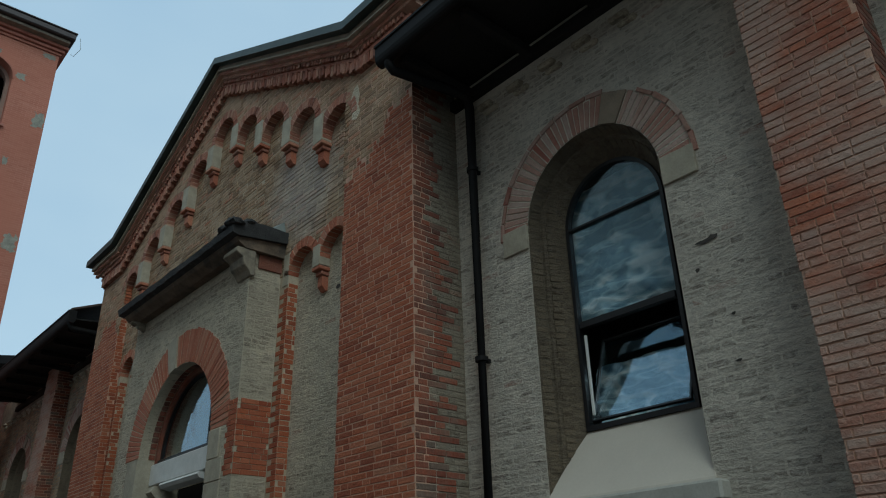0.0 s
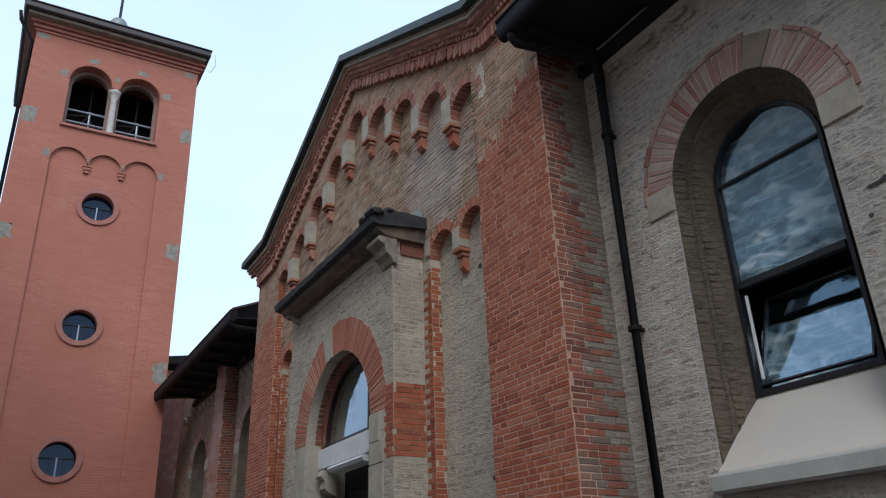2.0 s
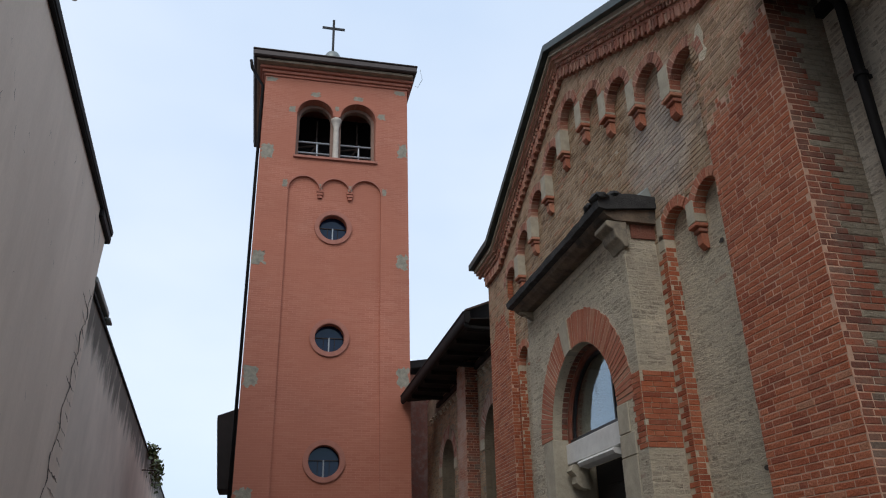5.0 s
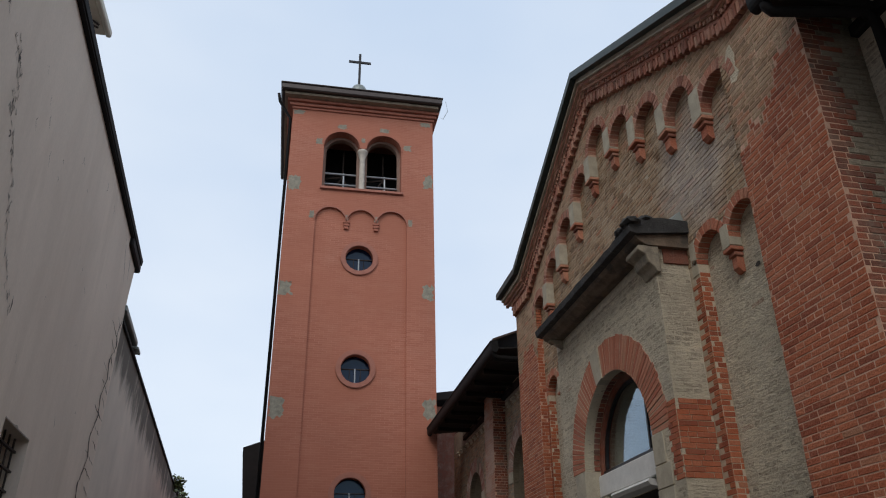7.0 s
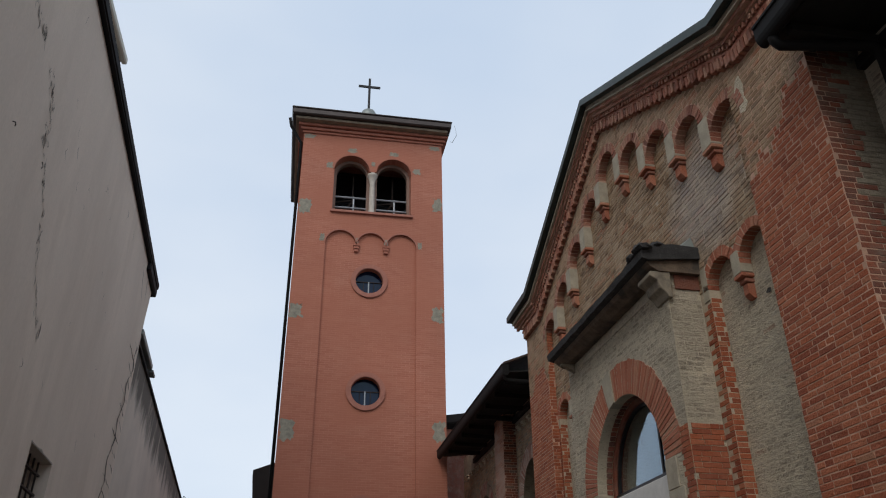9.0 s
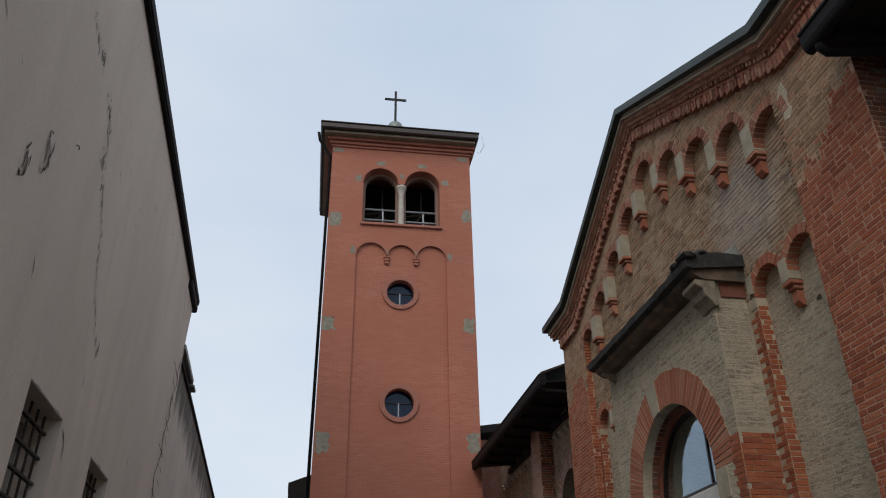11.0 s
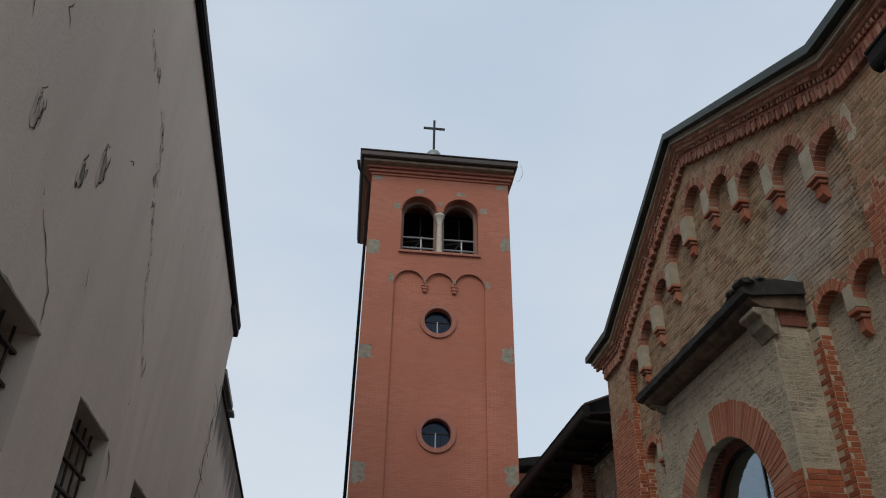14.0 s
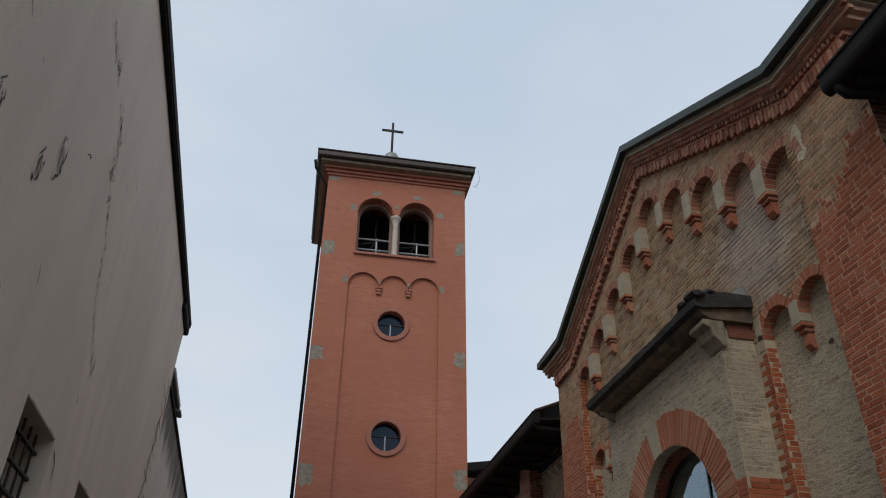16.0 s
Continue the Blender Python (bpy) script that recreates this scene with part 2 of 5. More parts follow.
def runoff_build(t, bsdf):
    z = t.nodes.new("ShaderNodeSeparateXYZ")
    t.links.new(place_of(t), z.inputs[0])
    span = t.nodes.new("ShaderNodeMapRange")
    span.inputs["From Min"].default_value, span.inputs["From Max"].default_value = 4.5, 5.9
    t.links.new(z.outputs[2], span.inputs["Value"])
    streak = noise_of(t, 1.5, 7, 0.72, (1, 1, 0.35))
    both = t.nodes.new("ShaderNodeMath")
    both.operation = "MULTIPLY"
    t.links.new(streak, both.inputs[0])
    t.links.new(span.outputs[0], both.inputs[1])
    base = mixed(t, 1.0, (0.64, 0.55, 0.465), ramp_of(t, noise_of(t, 0.8, 5, 0.6), grey(0.3, 0.7, 0.85, 1.08)), "MULTIPLY")
    c = mixed(t, ramp_of(t, both.outputs[0], grey(0.29, 0.45, 0.0, 0.9)), base, (0.10, 0.09, 0.075))
    t.links.new(c, bsdf.inputs["Base Color"])
    bsdf.inputs["Roughness"].default_value = 0.95
    bump(t, bsdf, noise_of(t, 40, 5), 0.35, 0.006)


plaster_runoff = material("plaster_with_runoff_streaks", runoff_build)
paving = plain("grey_cobbled_paving", (0.10, 0.095, 0.09), var=0.3, scale=2, relief=0.6, depth=0.01)
leaf = plain("ivy_leaf", (0.10, 0.13, 0.045), rough=0.6, var=0.4, scale=9)


def tower_brick_build(t, bsdf):
    g = t.nodes.new("ShaderNodeNewGeometry")
    sep, add, com = t.nodes.new("ShaderNodeSeparateXYZ"), t.nodes.new("ShaderNodeMath"), t.nodes.new("ShaderNodeCombineXYZ")
    t.links.new(g.outputs["Position"], sep.inputs[0])
    t.links.new(sep.outputs[0], add.inputs[0])
    t.links.new(sep.outputs[1], add.inputs[1])
    t.links.new(add.outputs[0], com.inputs[0])
    t.links.new(sep.outputs[2], com.inputs[1])
    b = t.nodes.new("ShaderNodeTexBrick")
    b.inputs["Scale"].default_value = 1.0
    b.inputs["Brick Width"].default_value, b.inputs["Row Height"].default_value = 0.25, 0.066
    b.inputs["Mortar Size"].default_value, b.inputs["Mortar Smooth"].default_value, b.inputs["Bias"].default_value = 0.006, 0.4, -0.1
    b.inputs["Color1"].default_value, b.inputs["Color2"].default_value = (0.365, 0.125, 0.078, 1), (0.425, 0.162, 0.105, 1)
    b.inputs["Mortar"].default_value = (0.50, 0.225, 0.155, 1)
    t.links.new(com.outputs[0], b.inputs["Vector"])
    big = ramp_of(t, noise_of(t, 0.55, 5, 0.6), grey(0.3, 0.7, 0.88, 1.1))
    c = mixed(t, 1.0, b.outputs["Color"], big, "MULTIPLY")
    rows = ramp_of(t, noise_of(t, 1.0, 4, 0.7, (1.1, 1.1, 6.0)), grey(0.50, 0.72, 0.0, 0.3))
    c = mixed(t, rows, c, (0.53, 0.27, 0.195))
    even = ramp_of(t, noise_of(t, 0.5, 3, 0.5), grey(0.36, 0.60, 0.15, 0.8))
    c = mixed(t, even, c, (0.395, 0.142, 0.088))
    t.links.new(c, bsdf.inputs["Base Color"])
    bsdf.inputs["Roughness"].default_value = 0.9
    bump(t, bsdf, b.outputs["Fac"], 0.35, -0.005)


tower_brick = material("red_painted_brickwork", tower_brick_build)


def glass_build(wave, tint, clear):
    def build(t, bsdf):
        bsdf.inputs["Base Color"].default_value = (*tint, 1)
        bsdf.inputs["Roughness"].default_value = 0.02
        bsdf.inputs["IOR"].default_value = 2.0 if clear else 1.4
        bsdf.inputs["Transmission Weight"].default_value = clear
        # blue tint colours the reflections as a bluer sky would
        bsdf.inputs["Specular Tint"].default_value = (0.62, 0.84, 1.0, 1)
        bump(t, bsdf, noise_of(t, 2.2, 2, 0.5, (1, 1, 1.4)), wave, 0.05)

    return build


glass = material("old_window_glass", glass_build(0.05, (0.80, 0.88, 0.92), 1.0))
glass_blue = material("dark_blue_glass", glass_build(0.1, (0.010, 0.014, 0.035), 0.0))


def sheet_build(t, bsdf):
    def crease_glints(scale, stretch, lo, width):
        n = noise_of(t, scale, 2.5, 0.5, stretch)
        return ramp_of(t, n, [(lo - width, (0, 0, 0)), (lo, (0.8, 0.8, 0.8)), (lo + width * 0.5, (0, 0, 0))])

    # pale glints along the folds, painted into the base colour
    a = crease_glints(1.7, (1, 1.0, 2.2), 0.5, 0.12)
    b = crease_glints(2.6, (1, 0.7, 3.0), 0.46, 0.08)
    c = crease_glints(5.0, (1, 1.6, 1.0), 0.55, 0.05)
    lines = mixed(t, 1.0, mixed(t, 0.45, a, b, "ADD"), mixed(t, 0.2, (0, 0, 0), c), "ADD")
    # the blue of reflected sky is put into the sheet's own colour too
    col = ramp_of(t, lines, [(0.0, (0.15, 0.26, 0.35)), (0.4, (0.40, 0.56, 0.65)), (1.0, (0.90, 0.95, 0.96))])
    t.links.new(col, bsdf.inputs["Base Color"])
    bsdf.inputs["Roughness"].default_value = 0.22
    bump(t, bsdf, lines, 0.5, 0.02)


sheeting = material("crumpled_plastic_sheet", sheet_build)


# ---- building helpers ----
def thing(name, at, label, category="", group="", kind=""):
    ob = new(name)
    ob.location = at
    return tagged(ob, label, category, group, kind)


def under(ob, parent):
    ob.parent = parent
    m = Matrix.Identity(4)
    p = parent
    while p is not None:
        m = p.matrix_basis.copy() if p.parent is None else p.parent.matrix_basis @ p.matrix_parent_inverse @ p.matrix_basis
        break
    ob.matrix_parent_inverse = m.inverted()
    return ob


def link_mesh(name, me, mat, parent=None, label=""):
    if mat:
        me.materials.append(mat)
    ob = new(name, me)
    if parent is not None:
        under(ob, parent)
    return tagged(ob, label)


def part(name, bm, mat, parent=None, label="", smooth=False):
    """Links a bmesh as one mesh object under a thing or part."""
    bmesh.ops.recalc_face_normals(bm, faces=bm.faces)
    me = bpy.data.meshes.new(name)
    bm.to_mesh(me)
    bm.free()
    if smooth:
        me.polygons.foreach_set("use_smooth", [True] * len(me.polygons))
    return link_mesh(name, me, mat, parent, label)


def box(bm, lo, hi, m=None, bevel=0.0):
    """A box between two corners, turned by m, with chamfered edges."""
    lo, hi = Vector(lo), Vector(hi)
    r = bmesh.ops.create_cube(bm, size=1.0)["verts"]
    for v in r:
        v.co = Vector([(a + b) / 2 + c * (b - a) for a, b, c in zip(lo, hi, v.co)])
    if bevel > 0:
        es = list({e for v in r for e in v.link_edges})
        out = bmesh.ops.bevel(bm, geom=es, offset=bevel, segments=1, affect="EDGES", profile=0.5)
        r = list({v for f in out["faces"] for v in f.verts} | {v for v in r if v.is_valid})
    if m is not None:
        bmesh.ops.transform(bm, matrix=m, verts=r)
    return r


def box_part(name, lo, hi, mat, parent=None, label="", bevel=0.004, m=None):
    bm = bmesh.new()
    box(bm, lo, hi, m, bevel)
    return part(name, bm, mat, parent, label)


AX_X = lambda a, b, d: Vector((d, a, b))  # a along y, b up, d along x
AX_Y = lambda a, b, d: Vector((a, d, b))  # a along x, b up, d along y


def plate(bm, outer, holes, d0, d1, ax=AX_X):
    """A slab of the outline with holes through it, between the depths d0 and d1."""
    edges = []
    for loop in (outer, *holes):
        vs = [bm.verts.new(ax(a, b, d0)) for a, b in loop]
        edges += [bm.edges.new((vs[i], vs[(i + 1) % len(vs)])) for i in range(len(vs))]
    r = bmesh.ops.triangle_fill(bm, use_beauty=True, use_dissolve=False, edges=edges)
    faces = [g for g in r["geom"] if isinstance(g, bmesh.types.BMFace)]
    ext = bmesh.ops.extrude_face_region(bm, geom=faces)
    off = ax(0, 0, d1) - ax(0, 0, d0)
    for g in ext["geom"]:
        if isinstance(g, bmesh.types.BMVert):
            g.co += off


def arc(cx, cz, r, a0=180.0, a1=0.0, n=20):
    return [(cx + r * math.cos(radians(a0 + (a1 - a0) * i / n)), cz + r * math.sin(radians(a0 + (a1 - a0) * i / n))) for i in range(n + 1)]


def arch_hole(cx, half, base, spring, n=20):
    return [(cx - half, base)] + arc(cx, spring, half, 180, 0, n) + [(cx + half, base)]


def tube(bm, points, r, n=8, cap=True):
    """A round bar along points."""
    rings = []
    for i, p in enumerate(points):
        p = Vector(p)
        a = Vector(points[max(i - 1, 0)])
        b = Vector(points[min(i + 1, len(points) - 1)])
        q = (b - a).to_track_quat("Z", "Y")
        rad = r[i] if isinstance(r, (list, tuple)) else r
        rings.append([bm.verts.new(p + q @ Vector((rad * math.cos(2 * math.pi * k / n), rad * math.sin(2 * math.pi * k / n), 0))) for k in range(n)])
    for a, b in zip(rings, rings[1:]):
        for k in range(n):
            bm.faces.new((a[k], a[(k + 1) % n], b[(k + 1) % n], b[k]))
    if cap:
        bm.faces.new(rings[0][::-1])
        bm.faces.new(rings[-1])


def lathe(bm, at, profile, n=20):
    """A turned shape: rows of (radius, height) about a vertical axis."""
    rings = [[bm.verts.new(Vector(at) + Vector((r * math.cos(2 * math.pi * k / n), r * math.sin(2 * math.pi * k / n), h))) for k in range(n)] for r, h in profile]
    for a, b in zip(rings, rings[1:]):
        for k in range(n):
            bm.faces.new((a[k], a[(k + 1) % n], b[(k + 1) % n], b[k]))
    bm.faces.new(rings[0][::-1])
    bm.faces.new(rings[-1])


# ---- brickwork ----
COURSE, LONG, SHORT, JOINT = 0.0585, 0.215, 0.102, 0.0095
SINGLES = {}


def brick_data(w, h, mat):
    """Meshes shared by whole bricks of one size: an uneven face with chamfered arrises."""
    key = (w, h, mat.name)
    if key not in SINGLES:
        SINGLES[key] = []
        rng = random.Random(len(SINGLES) * 7 + 3)
        for _ in range(6):
            me = bpy.data.meshes.new("brick")
            vs, fs = brick_geo(0, w, 0, h, 0.0, rng)
            me.from_pydata([(-d, a, b) for a, b, d in vs], [], fs)
            me.materials.append(mat)
            SINGLES[key].append(me)
    return SINGLES[key]


def brick_geo(u0, u1, v0, v1, proud, rng, depth=0.012):
    c = 0.0035
    j = lambda s=0.0022: rng.uniform(-s, s)
    back = [(u0, v0, -depth), (u1, v0, -depth), (u1, v1, -depth), (u0, v1, -depth)]
    mid = [(a + j(), b + j(), proud - c) for a, b, _ in back]
    front = [(u0 + c + j(), v0 + c + j(), proud + j(0.0015)), (u1 - c + j(), v0 + c + j(), proud + j(0.0015)), (u1 - c + j(), v1 - c + j(), proud + j(0.0015)), (u0 + c + j(), v1 - c + j(), proud + j(0.0015))]
    fs = [(8, 9, 10, 11)]
    for i in range(4):
        k = (i + 1) % 4
        fs += [(i, k, 4 + k, 4 + i), (4 + i, 4 + k, 8 + k, 8 + i)]
    return back + mid + front, fs


def courses(u0, u1, v0, v1, inside, seed, course=COURSE, long=LONG, short=SHORT, joint=JOINT, step=0.012):
    """Bricks (u0, u1, v0, v1, whole) in mixed bond over the part of the rectangle that inside(u, v) allows."""
    rng = random.Random(seed)
    out = []
    row = int(math.ceil(v0 / course))
    while (row + 1) * course <= v1 + 1e-6:
        z0 = row * course
        zm = z0 + course / 2
        us = np.arange(u0, u1, step)
        ok = [inside(u, zm) for u in us] if inside else [True] * len(us)
        spans, start = [], None
        for u, o in zip(us, ok):
            if o and start is None:
                start = u
            if not o and start is not None:
                spans.append((start, u - step))
                start = None
        if start is not None:
            spans.append((start, u1))
        cur = u0 - rng.choice((0.0, 0.06, 0.128, 0.19, 0.22))
        while cur < u1:
            w = long if rng.random() < 0.66 else short
            a, b = cur + joint / 2, cur + w + joint / 2
            for s0, s1 in spans:
                x0, x1 = max(a, s0), min(b, s1)
                if x1 - x0 > 0.03:
                    out.append((x0, x1, z0 + joint / 2, z0 + course - joint / 2, x1 - x0 > w - 1e-4))
            cur += w + joint
        row += 1
    return out


def lay(name, bricks, mat, parent, at, face, seed, proud=0.0034, uneven=0.0015, near=None, limit=300, label=""):
    """Lays bricks on a face ('-x': u along y; '-y': u along x). Whole ones inside near become objects, the rest one mesh."""
    rng = random.Random(seed)
    verts, faces, count = [], [], 0
    for a, b, c, d, whole in bricks:
        p = proud + rng.uniform(-uneven, uneven)
        if whole and near and count < limit and near(a, c):
            data = rng.choice(brick_data(round(b - a, 4), round(d - c, 4), mat))
            ob = new("brick", data)
            if face == "-x":
                ob.matrix_basis = Matrix.Translation((at - p, a, c))
            else:
                ob.matrix_basis = Matrix.Translation((a, at - p, c)) @ Matrix(((0, 1, 0, 0), (1, 0, 0, 0), (0, 0, 1, 0), (0, 0, 0, 1)))
            under(ob, parent)
            count += 1
            continue
        vs, fs = brick_geo(a, b, c, d, p, rng)
        n = len(verts)
        verts += [((at - w, u, v) if face == "-x" else (u, at - w, v)) for u, v, w in vs]
        faces += [tuple(n + i for i in f) for f in fs]
    if verts:
        me = bpy.data.meshes.new(name)
        me.from_pydata(verts, [], faces)
        ob = link_mesh(name, me, mat, parent, label)
        tagged(ob, kind="stuff")


def wedge_mesh(r0, r1, da, d0, d1, mat, seed, ax=AX_X):
    """One arch brick pointing straight up from the arch's centre, with chamfered face."""
    rng = random.Random(seed)
    bm = bmesh.new()
    c = 0.003
    h = da / 2
    ring = []
    for rr, aa, dd in ((0, 0, d1), (0, 0, d0 + c), (c, c, d0)):
        vs = []
        for r, s in ((r0 + rr, -1), (r0 + rr, 1), (r1 - rr, 1), (r1 - rr, -1)):
            a = s * (h * r - 0.0055 - aa) / r + rng.uniform(-0.001, 0.001)
            vs.append(bm.verts.new(ax(r * math.sin(a), r * math.cos(a), dd)))
        ring.append(vs)
    for p, q in zip(ring, ring[1:]):
        for k in range(4):
            bm.faces.new((p[k], p[(k + 1) % 4], q[(k + 1) % 4], q[k]))
    bm.faces.new(ring[2])
    bm.faces.new(ring[0][::-1])
    bmesh.ops.recalc_face_normals(bm, faces=bm.faces)
    me = bpy.data.meshes.new("arch_brick")
    bm.to_mesh(me)
    bm.free()
    me.materials.append(mat)
    return me


def arch_bricks(parent, cy, cz, r0, r1, d0, d1, n, mat, seed, skip=()):
    """Arch bricks over a half circle, each an object; the slots in skip stay open."""
    rng = random.Random(seed)
    datas = [wedge_mesh(r0, r1 + q, math.pi / n, d0 - p, d1, mat, seed + k) for k, (q, p) in enumerate(((0, 0.004), (0.012, 0.002), (-0.01, 0.006), (0.004, 0.0)))]
    for i in range(n):
        if i in skip:
            continue
        ang = math.pi / 2 - math.pi * (i + 0.5) / n
        ob = new("arch_brick", rng.choice(datas))
        ob.matrix_basis = Matrix.Translation((0, cy, cz)) @ Matrix.Rotation(ang, 4, "X")
        under(ob, parent)


# ---- ground ----
bm = bmesh.new()
vs = [bm.verts.new(p) for p in ((-400, -400, 0), (400, -400, 0), (400, 400, 0), (-400, 400, 0))]
bm.faces.new(vs)
tagged(part("ground", bm, paving), "grey cobbled paving of the narrow alley", "ground", kind="structure")

# ---- church facade: pilasters at 4.00, field at 4.15, panels at 4.30 ----
YC = 10.0
PIL, FIELD, PANEL = 4.0, 4.13, 4.26
PR0, PR1 = 5.44, 6.62
PL0, PL1 = 2 * YC - PR1, 2 * YC - PR0
ARC_S, ARC_M, ARC_R, ARC_0 = 0.787, 0.38, 0.30, -0.025
arc_mid = [(YC + ARC_0 + ARC_S * k, 8.615 - ARC_M * abs(k) - ARC_R) for k in range(-4, 5)]
facade = thing("church_facade", (4.3, YC, 0), "gabled brick church front with blind arches and weathered red pilasters", "church")


def rake(y, drop=0.0):
    """Height of the gable's upper edge: a straight slope that flattens near the eaves."""
    s = abs(y - YC)
    return (9.66 - 0.49 * s if s < 3.65 else 7.8715 - 0.01 * (s - 3.65)) - drop


def rake_line(half, drop):
    return [(YC - half, rake(YC - half, drop)), (YC - 3.65, rake(YC - 3.65, drop)), (YC, rake(YC, drop)), (YC + 3.65, rake(YC + 3.65, drop)), (YC + half, rake(YC + half, drop))]


ARCADE_TOP = 0.595
# front layer: pilasters and the arcade band, one outline with the field cut out below the arches
bm = bmesh.new()
top = rake_line(PL1 - YC, 0.10)
low = []
for k, (cy, cz) in enumerate(arc_mid):
    low += [(cy - ARC_R, (min(cz, arc_mid[k - 1][1]) if k else cz - 0.3) - 0.03)] + arc(cy, cz, ARC_R, 180, 0, 14)
    low.append((cy + ARC_R, (min(cz, arc_mid[k + 1][1]) if k < 8 else cz - 0.3) - 0.03))
outline = [(PR0, 0.0), (PR1, 0.0)]
clean_low = []
for p in low:
    if not clean_low or (Vector(p) - Vector(clean_low[-1])).length > 0.006:
        clean_low.append(p)
clean_low[0], clean_low[-1] = (PR1, clean_low[0][1]), (PL0, clean_low[-1][1])
outline += clean_low + [(PL0, 0.0), (PL1, 0.0)]
outline += list(reversed(top))
plate(bm, outline, [], PIL, FIELD + 0.02)
front_wall = part("front_wall", bm, mortar_red, facade)

# field layer with the two-arched panels cut through, and the doorway
LOWER_R, LOWER_Z = 0.272, 5.30
panel_right = [6.98, 7.66]
panel_left = [2 * YC - 7.66, 2 * YC - 6.98]


def panel_hole(cs):
    a, b = cs
    return [(a - LOWER_R, 0.05), (a - LOWER_R, LOWER_Z)] + arc(a, LOWER_Z, LOWER_R, 180, 0, 14)[1:] + arc(b, LOWER_Z, LOWER_R, 180, 0, 14) + [(b + LOWER_R, 0.05)]


bm = bmesh.new()
plate(bm, [(PR0 + 0.02, 0), (PL1 - 0.02, 0), (PL1 - 0.02, 7.6), (PL1 - 1.2, 7.6), (YC, 9.5), (PR0 + 1.2, 7.6), (PR0 + 0.02, 7.6)],
      [panel_hole(panel_right), panel_hole(panel_left), [(8.80, 0.05), (10.92, 0.05), (10.92, 4.6), (8.80, 4.6)]], FIELD, PANEL)
field_wall = part("field_wall", bm, mortar, facade)
bm = bmesh.new()
plate(bm, [(PR0 + 0.02, 0), (PL1 - 0.02, 0), (PL1 - 0.02, 7.4), (PR0 + 0.02, 7.4)], [[(8.80, 0.05), (10.92, 0.05), (10.92, 4.6), (8.80, 4.6)]], PANEL, 4.9)
back_wall = part("panel_wall", bm, mortar_wash, facade, "recessed panels smeared with grey lime")


def in_arcade(y, z):
    """On the front layer above the arches and inside the gable."""
    if z > rake(y, ARCADE_TOP):
        return False
    if PR1 + 0.04 < y < PL0 - 0.04:
        k = max(0, min(8, round((y - YC - ARC_0) / ARC_S) + 4))
        cy, cz = arc_mid[k]
        if z < cz + 0.02:
            return False
        if (y - cy) ** 2 + (z - cz) ** 2 < (ARC_R + 0.125) ** 2:
            return False
    return True


def red_edge(y):
    """The stepped upper limit of the red repair on the pilasters."""
    if y < PR1:
        return 6.58 - 0.62 * (y - PR0) + 0.07 * round(1.3 * math.sin(9.0 * y) + 0.9 * math.sin(23.0 * y))
    return 6.22 + 0.07 * round(2.2 * math.sin(5.1 * y) + 1.2 * math.sin(13.0 * y))


def on_pilaster(y, z):
    return PR0 <= y <= PR1 and z < red_edge(y)


near_pil = lambda a, c: 2.3 < c < 5.9
lay("brickwork", courses(PR0 + 0.004, PR1, 0.3, 6.6, on_pilaster, 11), brick_red, front_wall, PIL, "-x", 21, near=near_pil, limit=300, label="red brick courses with pale joints")
lay("brickwork", courses(PL0, PL1 - 0.004, 0.3, 6.6, lambda y, z: z < red_edge(y), 12), brick_red, front_wall, PIL, "-x", 22, label="red brick courses with pale joints")
lay("brickwork", courses(PR0 + 0.004, PL1 - 0.004, 5.9, 9.5, lambda y, z: in_arcade(y, z) and not (z < red_edge(y) and (y < PR1 or y > PL0)), 13), brick_gable, front_wall, PIL, "-x", 23, label="brown and grey weathered brick courses")


def in_field(y, z):
    if not (PR1 - 0.03 < y < PL0 + 0.03) or z < 5.3:
        return False
    k = max(0, min(8, round((y - YC - ARC_0) / ARC_S) + 4))
    cy, cz = arc_mid[k]
    if z > cz + ARC_R:
        return False
    for cs in (panel_right, panel_left):
        for c in cs:
            if (y - c) ** 2 + (z - LOWER_Z) ** 2 < (LOWER_R + 0.125) ** 2:
                return False
        if cs[0] - LOWER_R - 0.02 < y < cs[1] + LOWER_R + 0.02 and z < LOWER_Z + 0.25:
            return False
    return True


lay("brickwork", courses(PR1 - 0.03, PL0 + 0.03, 5.3, 8.7, in_field, 14), brick_gable, field_wall, FIELD, "-x", 24, proud=0.005, uneven=0.004, near=lambda a, c: 6.0 < c < 7.2 and a < 8.8, limit=180, label="brown and grey weathered brick courses")

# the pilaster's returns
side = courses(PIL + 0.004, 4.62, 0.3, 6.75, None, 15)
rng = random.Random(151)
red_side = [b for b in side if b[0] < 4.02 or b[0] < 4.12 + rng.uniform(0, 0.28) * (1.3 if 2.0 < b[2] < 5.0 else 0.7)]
lay("brickwork", red_side, brick_side, front_wall, PR0, "-y", 25, near=lambda a, c: 2.2 < c < 5.6, limit=120, label="dark weathered red brick courses")
lay("brickwork", [b for b in side if b not in red_side], brick_limed, front_wall, PR0, "-y", 26, near=lambda a, c: 2.2 < c < 5.6, limit=120, label="dark grey brick courses smeared with lime")
# the joints are pale near the front and darker from x 4.25 inwards
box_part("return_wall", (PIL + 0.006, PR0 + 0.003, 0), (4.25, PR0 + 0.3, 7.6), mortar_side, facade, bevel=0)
box_part("return_wall", (4.25, PR0 + 0.003, 0), (4.62, PR0 + 0.3, 7.6), mortar_dark, facade, bevel=0)
box_part("return_wall", (PIL + 0.006, PL1 - 0.3, 0), (4.62, PL1 - 0.003, 7.6), mortar, facade, bevel=0)
